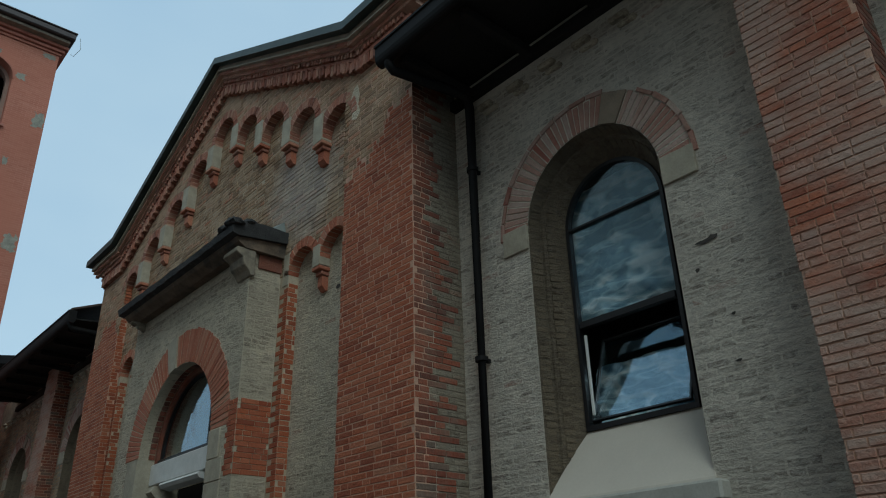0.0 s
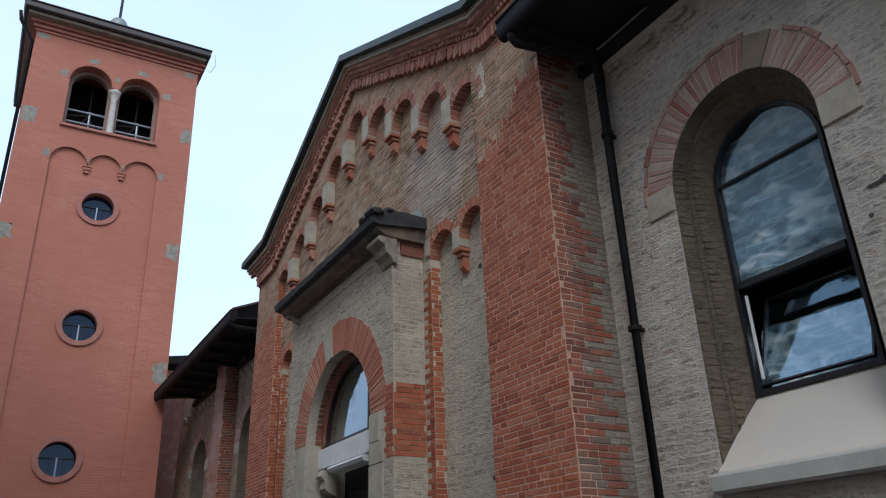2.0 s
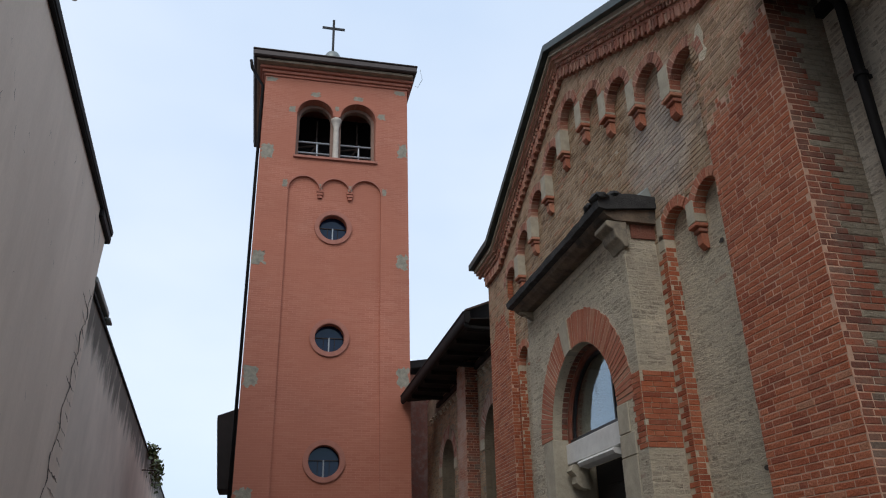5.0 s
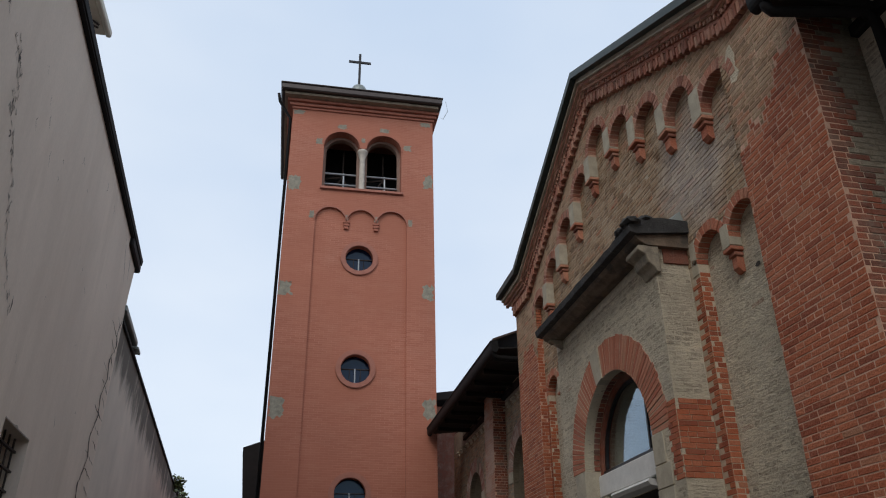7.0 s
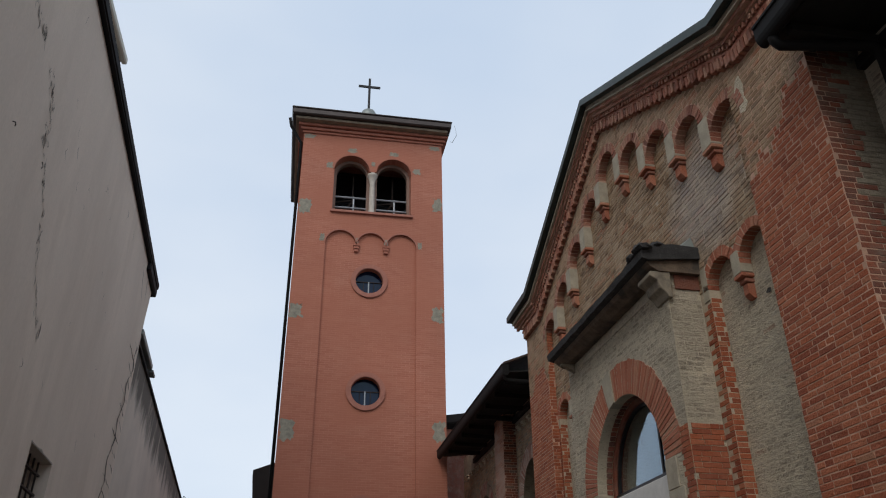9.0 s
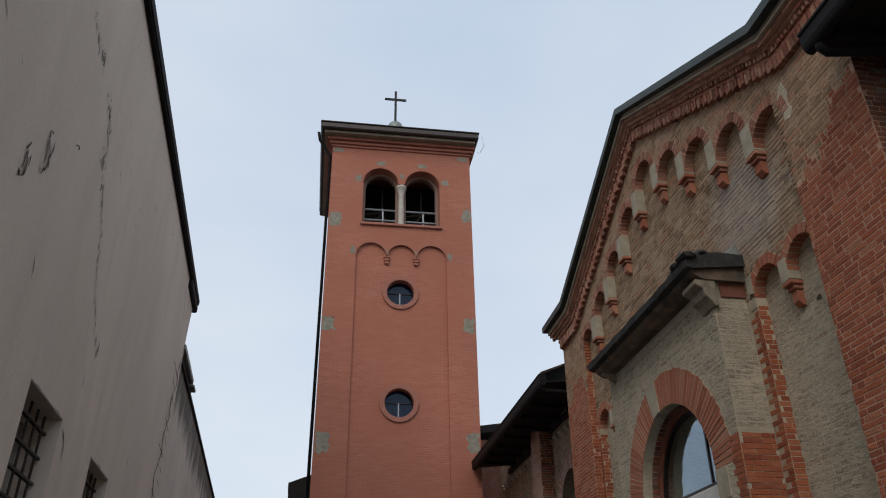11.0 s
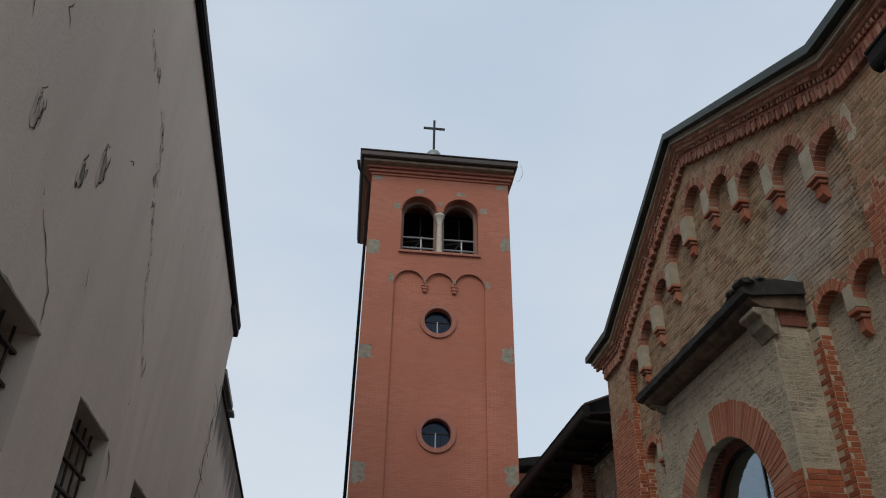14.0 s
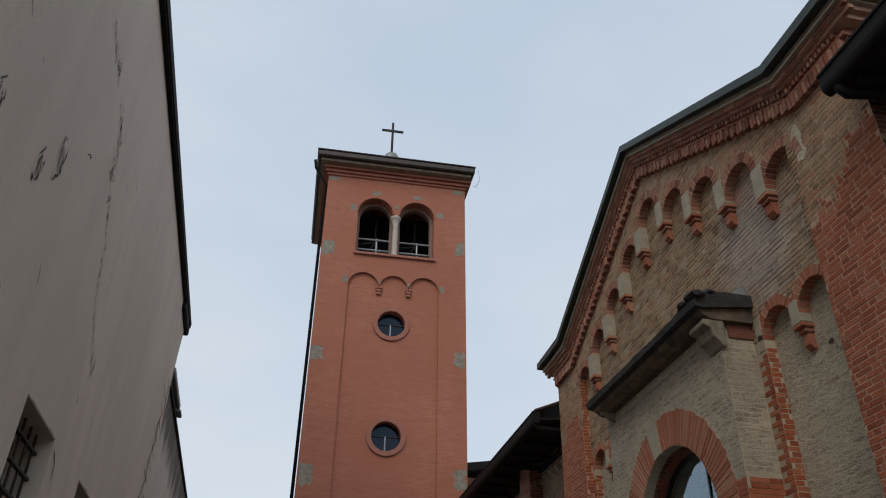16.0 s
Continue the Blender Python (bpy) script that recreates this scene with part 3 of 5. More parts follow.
lay("brickwork", courses(PIL + 0.004, FIELD, 0.3, 7.0, None, 16), brick_red, front_wall, PL0 - 0.003, "-y", 26, label="red brick reveal")
# toothed red quoins beside the panels
for cs, s in ((panel_right, 1), (panel_left, 1), (panel_left, -1)):
    edge = cs[1] + LOWER_R if s > 0 else cs[0] - LOWER_R
    rows = []
    rng = random.Random(31 + int(edge * 10))
    for r in range(5, int((LOWER_Z - 0.12) / COURSE)):
        w = (0.095 if r % 2 else 0.185) + rng.uniform(-0.012, 0.012)
        z0 = r * COURSE
        if s > 0:
            rows.append((edge + 0.003, edge + w, z0 + 0.0035, z0 + COURSE - 0.0035, False))
        else:
            rows.append((edge - w, edge - 0.003, z0 + 0.0035, z0 + COURSE - 0.0035, False))
    lay("quoin", rows, brick_red, field_wall, FIELD, "-x", 33, proud=0.006, label="toothed red brick edge")
    if s > 0:
        lay("quoin", courses(FIELD + 0.002, PANEL, 0.3, LOWER_Z - 0.05, None, 17, long=0.15, short=0.15, joint=0.007), brick_red, field_wall, edge - 0.002, "-y", 34, proud=0.002, uneven=0.002, label="red brick reveal")
# limewashed panel bricks
for cs in (panel_right, panel_left):
    a, b = cs

    def in_panel(y, z, a=a, b=b):
        if z < LOWER_Z:
            return True
        return min(abs(y - a), abs(y - b)) < LOWER_R + 0.05

    lay("brickwork", courses(a - LOWER_R + 0.002, b + LOWER_R - 0.002, 0.3, LOWER_Z + 0.3, in_panel, 18), brick_wash, back_wall, PANEL, "-x", 35, proud=0.0010, uneven=0.0010, near=(lambda y, z: 2.3 < z < 5.2) if cs is panel_right else None, limit=220, label="limewashed brick courses")
# chipped sockets: low irregular flat patches whose dark colour paints a hollow's shade
for y, z, w, h in ((6.98, 2.62, 0.05, 0.028), (7.5, 2.35, 0.05, 0.022), (7.05, 4.9, 0.05, 0.025)):
    bm = bmesh.new()
    rng = random.Random(int(y * 100))
    ring = [bm.verts.new((PANEL - 0.010, y + w * math.cos(t) * rng.uniform(0.7, 1.1), z + h * math.sin(t) * rng.uniform(0.7, 1.2))) for t in np.linspace(0, 2 * math.pi, 11)[:-1]]
    mid = bm.verts.new((PANEL - 0.011, y, z))
    for i in range(10):
        bm.faces.new((ring[i], ring[(i + 1) % 10], mid))
    part("chipped_brick", bm, crack_dark, back_wall, "flat dark patch painting a chipped hollow's shade")


# blind arches: rings of brick, stone springers and stepped corbels
def corbel(parent, y, z_top, z_low, x_front, x_back, w):
    """A pale springer block between two arches with a stepped brick corbel below that dies into the wall."""
    rng = random.Random(int(y * 100))
    bm = bmesh.new()
    c = 0.012
    w += 0.008
    outline = [(y - w / 2 + c, z_low), (y + w / 2 - c, z_low), (y + w / 2, z_low + c), (y + w / 2, z_top - c), (y + w / 2 - c, z_top), (y - w / 2 + c, z_top), (y - w / 2, z_top - c), (y - w / 2, z_low + c)]
    plate(bm, outline, [], x_front - 0.018, x_back)
    part("springer", bm, stone, parent, "pale sandstone springer block")
    z, deep = z_low, x_back - x_front
    for i, (ww, dd, hh) in enumerate(((1.10, -0.16, 0.055), (0.86, 0.16, 0.055), (0.64, 0.38, 0.17))):
        bm = bmesh.new()
        q = rng.uniform(-0.006, 0.006)
        lo, hi = x_front + dd * deep + q, x_back + 0.02
        if i < 2:
            box(bm, (lo, y - w * ww / 2, z - hh + 0.005), (hi, y + w * ww / 2, z - 0.004), None, 0.007)
        else:
            plate(bm, [(lo, z - 0.004), (lo, z - hh * 0.72), (lo + 0.35 * deep, z - hh), (hi, z - hh), (hi, z - 0.004)], [], y - w * ww / 2, y + w * ww / 2, lambda a, b, d: Vector((a, d, b)))
        part("corbel_step", bm, brick_arch if i != 1 else brick_cornice, parent)
        z -= hh


for k, (cy, cz) in enumerate(arc_mid):
    arch_bricks(facade, cy, cz, ARC_R - 0.004, ARC_R + 0.125, PIL - 0.004, FIELD - 0.002, 15, brick_cornice, 400 + 20 * k)
for k in range(8):
    (ya, za), (yb, zb) = arc_mid[k], arc_mid[k + 1]
    corbel(facade, (ya + yb) / 2, max(za, zb) - 0.02, min(za, zb) - 0.03, PIL, FIELD, ARC_S - 2 * ARC_R)
for cs in (panel_right, panel_left):
    for c in cs:
        arch_bricks(facade, c, LOWER_Z, LOWER_R - 0.004, LOWER_R + 0.12, FIELD - 0.004, PANEL - 0.002, 13, brick_arch, int(500 + c * 10))
    corbel(facade, (cs[0] + cs[1]) / 2, LOWER_Z + 0.16, LOWER_Z - 0.10, FIELD, PANEL, cs[1] - cs[0] - 2 * LOWER_R)
box_part("springer", (FIELD - 0.01, panel_right[1] + LOWER_R + 0.004, LOWER_Z - 0.12), (FIELD + 0.1, panel_right[1] + LOWER_R + 0.13, LOWER_Z + 0.3), stone, facade, "pale sandstone springer block")
bm = bmesh.new()
plate(bm, [(6.485 + a, arc_mid[0][1] + b) for a, b in ((0.03, -0.08), (0.02, 0.10), (0.06, 0.22), (0.0, 0.34), (-0.07, 0.36), (-0.11, 0.20), (-0.09, 0.06), (-0.13, -0.04), (-0.06, -0.12))], [], PIL - 0.006, PIL + 0.05)
part("lime_repair", bm, mortar_wash, facade, "ragged pale lime repair")


# raking cornice
def cornice_layer(name, half, d0, d1, x0, x1, mat, label="", bevel=0.0):
    bm = bmesh.new()
    outline = rake_line(half, d1) + list(reversed(rake_line(half, d0)))
    plate(bm, outline, [], x0, x1)
    return part(name, bm, mat, facade, label)


cornice_layer("roof_flashing", 4.94, -0.02, 0.10, 3.70, 4.6, green_metal, "dark green metal edge flashing")
cornice_layer("eave_board", 4.88, 0.10, 0.175, 3.80, 4.3, soffit_plaster, "brown board under the flashing")
cornice_layer("cornice_moulding", 4.83, 0.175, 0.20, 3.785, 4.3, stone, "thin stone fillet")
cornice_layer("cornice_moulding", 4.78, 0.20, 0.258, 3.835, 4.3, mortar_red, "projecting brick course")
cornice_layer("cornice_moulding", 4.72, 0.262, 0.32, 3.885, 4.3, mortar_red, "projecting brick course")
cornice_layer("cornice_backing", 4.60, 0.325, 0.595, 3.985, 4.3, brick_side)
cornice_layer("cornice_moulding", 4.62, 0.398, 0.445, 3.93, 4.3, brick_cornice, "projecting brick course")
# stretchers of the two courses, then upright soldier bricks that step along the slope
bm = bmesh.new()
for drop, x in ((0.229, 3.83), (0.291, 3.88)):
    y = YC - 4.72
    rng = random.Random(int(drop * 1000))
    while y < YC + 4.72:
        s_ = abs(y - YC)
        slope = 0.0 if s_ > 3.65 else (-0.49 if y > YC else 0.49)
        box(bm, (-0.004 + rng.uniform(-0.004, 0.004), -0.118, -0.025), (0.05, 0.118, 0.025), Matrix.Translation((x, y, rake(y, drop))) @ Matrix.Rotation(math.atan(slope), 4, "X"))
        y += 0.250 * math.cos(math.atan(slope))
tagged(part("cornice_brickwork", bm, brick_cornice, facade, "two rows of cornice stretchers"), kind="stuff")
soldiers = []
for q in range(6):
    rng = random.Random(900 + q)
    b2 = bmesh.new()
    box(b2, (-0.028 + rng.uniform(-0.008, 0.008), -0.0255, -0.075), (0.08, 0.0255, 0.075 + rng.uniform(-0.005, 0.005)), None, 0.004)
    bmesh.ops.recalc_face_normals(b2, faces=b2.faces)
    me = bpy.data.meshes.new("soldier_brick")
    b2.to_mesh(me)
    b2.free()
    me.materials.append(brick_cornice)
    soldiers.append(me)
dentils = []
for q in range(4):
    rng = random.Random(950 + q)
    b2 = bmesh.new()
    box(b2, (rng.uniform(-0.008, 0.008), -0.021, -0.034), (0.09, 0.021, 0.034), None, 0.004)
    bmesh.ops.recalc_face_normals(b2, faces=b2.faces)
    me = bpy.data.meshes.new("dentil_brick")
    b2.to_mesh(me)
    b2.free()
    me.materials.append(brick_cornice)
    dentils.append(me)
rng = random.Random(905)
y = YC - 4.5
while y < YC + 4.5:
    for k in (-0.5, 0.5):
        ob = new("soldier_brick", rng.choice(soldiers))
        ob.matrix_basis = Matrix.Translation((3.945, y + 0.0635 * k, rake(y, 0.522) + rng.uniform(-0.004, 0.004)))
        under(ob, facade)
    ob = new("dentil_brick", rng.choice(dentils))
    ob.matrix_basis = Matrix.Translation((3.905, y, rake(y, 0.36)))
    under(ob, facade)
    ob = new("dentil_brick", rng.choice(dentils))
    ob.matrix_basis = Matrix.Translation((3.905, y + 0.067, rake(y + 0.067, 0.36)))
    under(ob, facade)
    y += 0.134
# roof of the gable
bm = bmesh.new()
for s in (-1, 1):
    a = [(3.9, YC, 9.64), (9.5, YC, 9.64), (9.5, YC + s * 3.65, 7.85), (9.5, YC + s * 5.05, 7.8), (3.9, YC + s * 5.05, 7.8), (3.9, YC + s * 3.65, 7.85)]
    vs = [bm.verts.new(p) for p in a]
    bm.faces.new((vs[0], vs[1], vs[2], vs[5]))
    bm.faces.new((vs[5], vs[2], vs[3], vs[4]))
part("gable_roof", bm, roof_tile, facade, "brown tiled gable roof")

# ---- portal ----
PX, PY0, PY1, PTOP = 3.72, 8.135, 11.58, 5.56
DC, DZ, DR, DRO = 9.79, 3.54, 1.04, 1.48
portal = thing("church_portal", (4.0, DC, 0), "limewashed brick portal block with red arch and stone canopy", "portal")
bm = bmesh.new()
plate(bm, [(PY0, 0), (DC - DR, 0)] + arc(DC, DZ, DR, 180, 0, 28) + [(DC + DR, 0), (PY1, 0), (PY1, PTOP), (PY0, PTOP)], [], PX, FIELD + 0.01)
portal_wall = part("portal_wall", bm, mortar_wash, portal)
KEY = 11


def on_portal(y, z):
    if (y - DC) ** 2 + (z - DZ) ** 2 < (DRO + 0.012) ** 2 and z > DZ:
        return False
    if z <= DZ and abs(y - DC) < DR + 0.36:
        return False
    if y < 8.36 and 2.97 < z < 3.815:
        return False
    return True


lay("brickwork", courses(PY0 + 0.003, PY1 - 0.003, 0.3, 5.45, on_portal, 41), brick_wash, portal_wall, PX, "-x", 42, proud=0.0010, uneven=0.0010, near=lambda a, c: c > 3.6 and a < 10.6, limit=260, label="limewashed brick courses")
lay("brickwork", courses(PY0 + 0.003, 8.36, 2.96, 3.82, lambda y, z: abs(y - DC) > DR + 0.36 + 0.07 * (int(z / COURSE) % 2), 43, joint=0.005), brick_red, portal_wall, PX, "-x", 44, proud=0.006, label="red brick corner repair")
lay("brickwork", courses(PX + 0.003, FIELD - 0.004, 2.96, 3.82, None, 45, joint=0.005), brick_red, portal_wall, PY0, "-y", 46, proud=0.006, label="red brick corner repair")
lay("brickwork", courses(PX + 0.003, FIELD - 0.004, 0.3, 2.97, None, 47) + courses(PX + 0.003, FIELD - 0.004, 3.82, 5.45, None, 48), brick_wash, portal_wall, PY0, "-y", 49, proud=0.0010, uneven=0.0010, label="limewashed brick courses")
arch_bricks(portal, DC, DZ, DR + 0.003, DRO, PX - 0.003, PX + 0.12, 62, brick_arch, 50, skip=(34, 35, 36, 37))
# keystone, a little off the crown
bm = bmesh.new()
a0, a1 = math.pi * 34.1 / 62, math.pi * 37.9 / 62
plate(bm, [(DC - r * math.cos(a), DZ + r * math.sin(a)) for r, a in ((DR + 0.002, a0), (DRO + 0.03, a0), (DRO + 0.03, a1), (DR + 0.002, a1))], [], PX - 0.018, PX + 0.2)
part("keystone", bm, stone, portal, "pale sandstone keystone")
# arch soffit in brick
bm = bmesh.new()
rng = random.Random(52)
for i in range(44):
    a = math.pi * (i + 0.5) / 44
    m = Matrix.Translation((0, DC, DZ)) @ Matrix.Rotation(math.pi / 2 - a, 4, "X")
    for x0, x1 in ((PX + 0.13, PX + 0.215),):
        box(bm, (x0 + 0.004, -0.029, DR - 0.012 + rng.uniform(-0.004, 0.004)), (x1 - 0.004, 0.029, DR + 0.03), m)
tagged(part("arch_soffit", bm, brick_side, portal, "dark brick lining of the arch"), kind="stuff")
# stone jambs
for y0, y1, blocks in ((DC - DR - 0.36, DC - DR, ((0.2, 2.3), (2.31, 2.95), (2.96, 3.2), (3.21, 3.535))), (DC + DR, DC + DR + 0.34, ((0.2, 1.9), (1.91, 2.6), (2.61, 3.535)))):
    for i, (z0, z1) in enumerate(blocks):
        trim_in = 0.1 if i == len(blocks) - 1 and y0 < DC else 0.0
        box_part("jamb_block", (PX - 0.014, y0 + trim_in - 0.004, z0), (4.31, y1 + 0.003, z1), stone, portal, "smooth grey stone jamb", 0.006)
# inner ring, lunette and lintel
LR = 0.96
lens_shape = lambda r, z: [(DC - r, z)] + arc(DC, DZ, r, 180, 0, 28) + [(DC + r, z)]
bm = bmesh.new()
plate(bm, lens_shape(DR + 0.02, 3.35), [lens_shape(LR + 0.005, 3.39)], 3.94, 4.06)
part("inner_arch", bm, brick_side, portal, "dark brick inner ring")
bm = bmesh.new()
plate(bm, lens_shape(LR + 0.01, 3.48), [lens_shape(LR - 0.035, 3.53)], 3.98, 4.03)
lun = part("lunette_frame", bm, black_metal, portal, "thin dark metal frame")
bm = bmesh.new()
plate(bm, lens_shape(LR - 0.03, 3.525), [], 4.0, 4.008)
part("pane", bm, glass, lun).visible_shadow = False
box_part("mullion", (3.985, DC - 0.43, 3.53), (4.025, DC - 0.395, 4.36), black_metal, lun)
box_part("transom_bar", (3.95, DC - 0.98, 3.475), (4.04, DC + 0.98, 3.53), black_metal, portal, "dark metal bar over the lintel")
box_part("lintel", (3.90, DC - DR, 3.20), (4.08, DC + DR, 3.474), white_paint, portal, "white painted stone lintel", 0.01)
bm = bmesh.new()
prof = [(3.99, 3.178), (3.86, 3.178), (3.84, 3.15), (3.87, 3.11), (3.99, 3.09)]
plate(bm, prof, [], DC - 0.55, DC + 0.55, lambda a, b, d: Vector((a, d, b)))
part("lintel_moulding", bm, white_paint, portal)
for y in (DC - 0.86, DC + 0.86):
    bm = bmesh.new()
    plate(bm, [(4.08, 3.178), (3.88, 3.178), (3.84, 3.10), (3.91, 3.03), (3.90, 2.94), (3.98, 2.88), (4.08, 2.86)], [], y - 0.09, y + 0.09, lambda a, b, d: Vector((a, d, b)))
    part("bracket", bm, stone, portal, "scrolled stone bracket")
bm = bmesh.new()
plate(bm, [(DC - DR, 0.02), (DC + DR, 0.02), (DC + DR, 3.2), (DC - DR, 3.2)], [], 4.32, 4.38)
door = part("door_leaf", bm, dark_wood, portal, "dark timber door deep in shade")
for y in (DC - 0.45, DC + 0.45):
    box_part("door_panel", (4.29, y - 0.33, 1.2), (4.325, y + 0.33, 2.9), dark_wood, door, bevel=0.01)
# added black box that keeps stray light from behind the lunette
bm = bmesh.new()
box(bm, (4.91, DC - 1.2, 0.02), (6.2, DC + 1.2, 4.9))
bmesh.ops.delete(bm, geom=[f for f in bm.faces if f.calc_center_median().x < 5.0], context="FACES")
part("dark_room", bm, dark_room, portal, "added black box behind the door")
# canopy: dark brown soffit with near-black blotches, blackened cornice stone, broken end and brackets
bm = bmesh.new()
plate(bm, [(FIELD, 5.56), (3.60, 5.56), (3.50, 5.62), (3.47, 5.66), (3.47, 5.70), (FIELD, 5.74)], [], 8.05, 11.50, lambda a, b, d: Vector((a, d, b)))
part("canopy_soffit", bm, soffit_stone, portal, "dark brown moulded underside of the canopy")
bm = bmesh.new()
rng = random.Random(61)
ys = np.linspace(8.0, 11.56, 26)
prev = None
for i, y in enumerate(ys):
    j = [rng.uniform(-0.008, 0.008) for _ in range(6)]
    lump = 0.05 * max(0, 1 - i / 3.0)
    ring = [bm.verts.new(p) for p in ((3.47 + j[0], y, 5.67), (3.39 + j[1], y, 5.69), (3.375 + j[2], y, 5.77 + j[3]), (3.45, y, 5.81 + j[4] + lump), (3.80, y, 5.85 + j[5] + lump), (FIELD, y, 5.89), (FIELD, y, 5.745))]
    if prev:
        for k in range(7):
            bm.faces.new((prev[k], prev[(k + 1) % 7], ring[(k + 1) % 7], ring[k]))
    else:
        bm.faces.new(ring)
    prev = ring
bm.faces.new(prev[::-1])
part("canopy_cornice", bm, stone_dark, portal, "soot-blackened weathered canopy stone")
for y, x, z, r in ((8.06, 3.44, 5.83, 0.10), (8.18, 3.50, 5.86, 0.085), (8.30, 3.44, 5.83, 0.07), (8.06, 3.60, 5.89, 0.08), (8.41, 3.48, 5.84, 0.06), (8.14, 3.70, 5.90, 0.07)):
    bm = bmesh.new()
    bmesh.ops.create_icosphere(bm, subdivisions=2, radius=r, matrix=Matrix.Translation((x, y, z)) @ Matrix.Diagonal((1.2, 1.3, 0.55, 1)))
    for v in bm.verts:
        v.co += noise.noise_vector(v.co * 14) * 0.045
    part("broken_stone", bm, stone_dark, portal, "crumbled black stone lump")
bm = bmesh.new()
vs = [bm.verts.new(p) for p in ((FIELD - 0.01, 8.04, 5.86), (FIELD - 0.01, 8.30, 5.92), (FIELD - 0.02, 8.10, 6.08), (3.88, 8.06, 5.86), (3.88, 8.28, 5.93))]
for f in ((0, 2, 3), (1, 4, 2), (2, 4, 3), (0, 1, 2), (0, 3, 4, 1)):
    bm.faces.new([vs[i] for i in f])
part("lead_flashing", bm, lead, portal, "bent lead flap at the canopy's end")
box_part("frieze", (PX - 0.012, PY0 + 0.02, 5.43), (PX + 0.1, PY1 - 0.02, 5.56), brick_wash, portal, "weathered band below the canopy", 0.004)
for y in (PY0 + 0.10, PY1 - 0.28):
    bm = bmesh.new()
    h = 0.17 if y < 9 else 0.045
    drop = 1.0 if y < 9 else 0.4
    plate(bm, [(a, 5.56 - b * drop) for a, b in ((PX + 0.03, 0.0), (3.50, 0.0), (3.49, 0.06), (3.58, 0.11), (3.60, 0.20), (3.66, 0.25), (PX - 0.02, 0.32), (PX + 0.03, 0.32))], [], y - h, y + h, lambda a, b, d: Vector((a, d, b)))
    bmesh.ops.bevel(bm, geom=list(bm.edges), offset=0.008, segments=1, affect="EDGES")
    part("bracket", bm, stone_worn, portal, "carved and worn grey stone bracket")
box_part("corner_stone", (PX - 0.006, PY0 - 0.006, 4.98), (PX + 0.09, PY0 + 0.14, 5.24), brick_wash, portal, "worn grey capital stone", 0.02)
box_part("frieze", (PX + 0.1, PY0 - 0.022, 5.38), (FIELD, PY0 + 0.02, 5.56), brick_cornice, portal, "reddish brick band below the canopy")

# ---- nave walls with arched windows, on both sides of the front ----
NX = 4.60
WR, WZ, WB = 0.70, 4.69, 2.36


def nave_wall(name, y0, y1, centres, seed, near, bricks, joints, label):
    holes = [[(c - WR, WB), (c - WR, WZ)] + arc(c, WZ, WR, 180, 0, 24)[1:] + [(c + WR, WB)] for c in centres]
    bm = bmesh.new()
    plate(bm, [(y0, 0), (y1, 0), (y1, 6.95), (y0, 6.95)], holes, NX, 5.02)
    wall = tagged(part(name, bm, joints), label, "wall", kind="structure")

    def ok(y, z):
        for c in centres:
            d = math.hypot(y - c, z - WZ)
            if z > WZ - 0.01 and d < 1.02 + 0.03:
                return False
            if z <= WZ and abs(y - c) < WR + 0.004 and z > 2.18:
                return False
            if WZ - 0.175 < z <= WZ and abs(y - c) < 1.0:
                return False
        return True

    lay("brickwork", courses(y0, y1, 0.4, 6.4, ok, seed), bricks, wall, NX, "-x", seed + 1, proud=0.0010, uneven=0.0010, near=near, limit=300, label="uneven brick courses")
    return wall


wall_1 = nave_wall("wall_1", -3.0, PR0, (3.84, -0.18), 71, lambda a, c: 2.3 < a < 5.4 and 2.3 < c < 5.6, wash_grey, joints_grey, "church side wall of brick smeared with grey lime")
# wall_2 has browner brick and darker joints that paint in its deep shade
wall_2 = nave_wall("wall_2", PL1, 23.5, (16.6, 20.85), 73, None, brick_gable, mortar_dark, "church side wall of brown brick, darkened for deep shade")

# small chipped hollows in the limewashed wall, their shade painted as flat dark patches
for y, z, w, h in ((2.88, 3.96, 0.09, 0.016), (2.99, 3.76, 0.022, 0.014), (2.79, 3.38, 0.018, 0.012), (2.83, 3.97, 0.05, 0.018), (2.82, 3.06, 0.03, 0.01)):
    rng = random.Random(int(y * 100 + z * 10))
    bm = bmesh.new()
    ring = [bm.verts.new((NX - 0.009, y + w * math.cos(t) * rng.uniform(0.6, 1.2), z + h * math.sin(t) * rng.uniform(0.5, 1.3))) for t in np.linspace(0, 2 * math.pi, 11)[:-1]]
    mid = bm.verts.new((NX - 0.010, y, z))
    for i in range(10):
        bm.faces.new((ring[i], ring[(i + 1) % 10], mid))
    part("chipped_brick", bm, crack_dark, wall_1, "flat dark patch painting a chipped hollow's shade")


def eave_corbels(wall, ys, seed):
    """A row of small rounded bricks under the eave, set in pairs."""
    rng = random.Random(seed)
    for y in ys:
        bm = bmesh.new()
        for dy, z, x in ((0.0, 6.30, 0.07), (-0.07, 6.22, 0.045)):
            box(bm, (NX - x, y + dy - 0.10, z - 0.032), (NX + 0.02, y + dy + 0.10, z + 0.032), Matrix.Identity(4), 0.022)
        part("eave_corbel", bm, brick_wash, wall)


eave_corbels(wall_1, [y for y in np.arange(-2.6, 5.3, 0.42)], 5)
eave_corbels(wall_2, [y for y in np.arange(14.9, 23.2, 0.42)], 6)


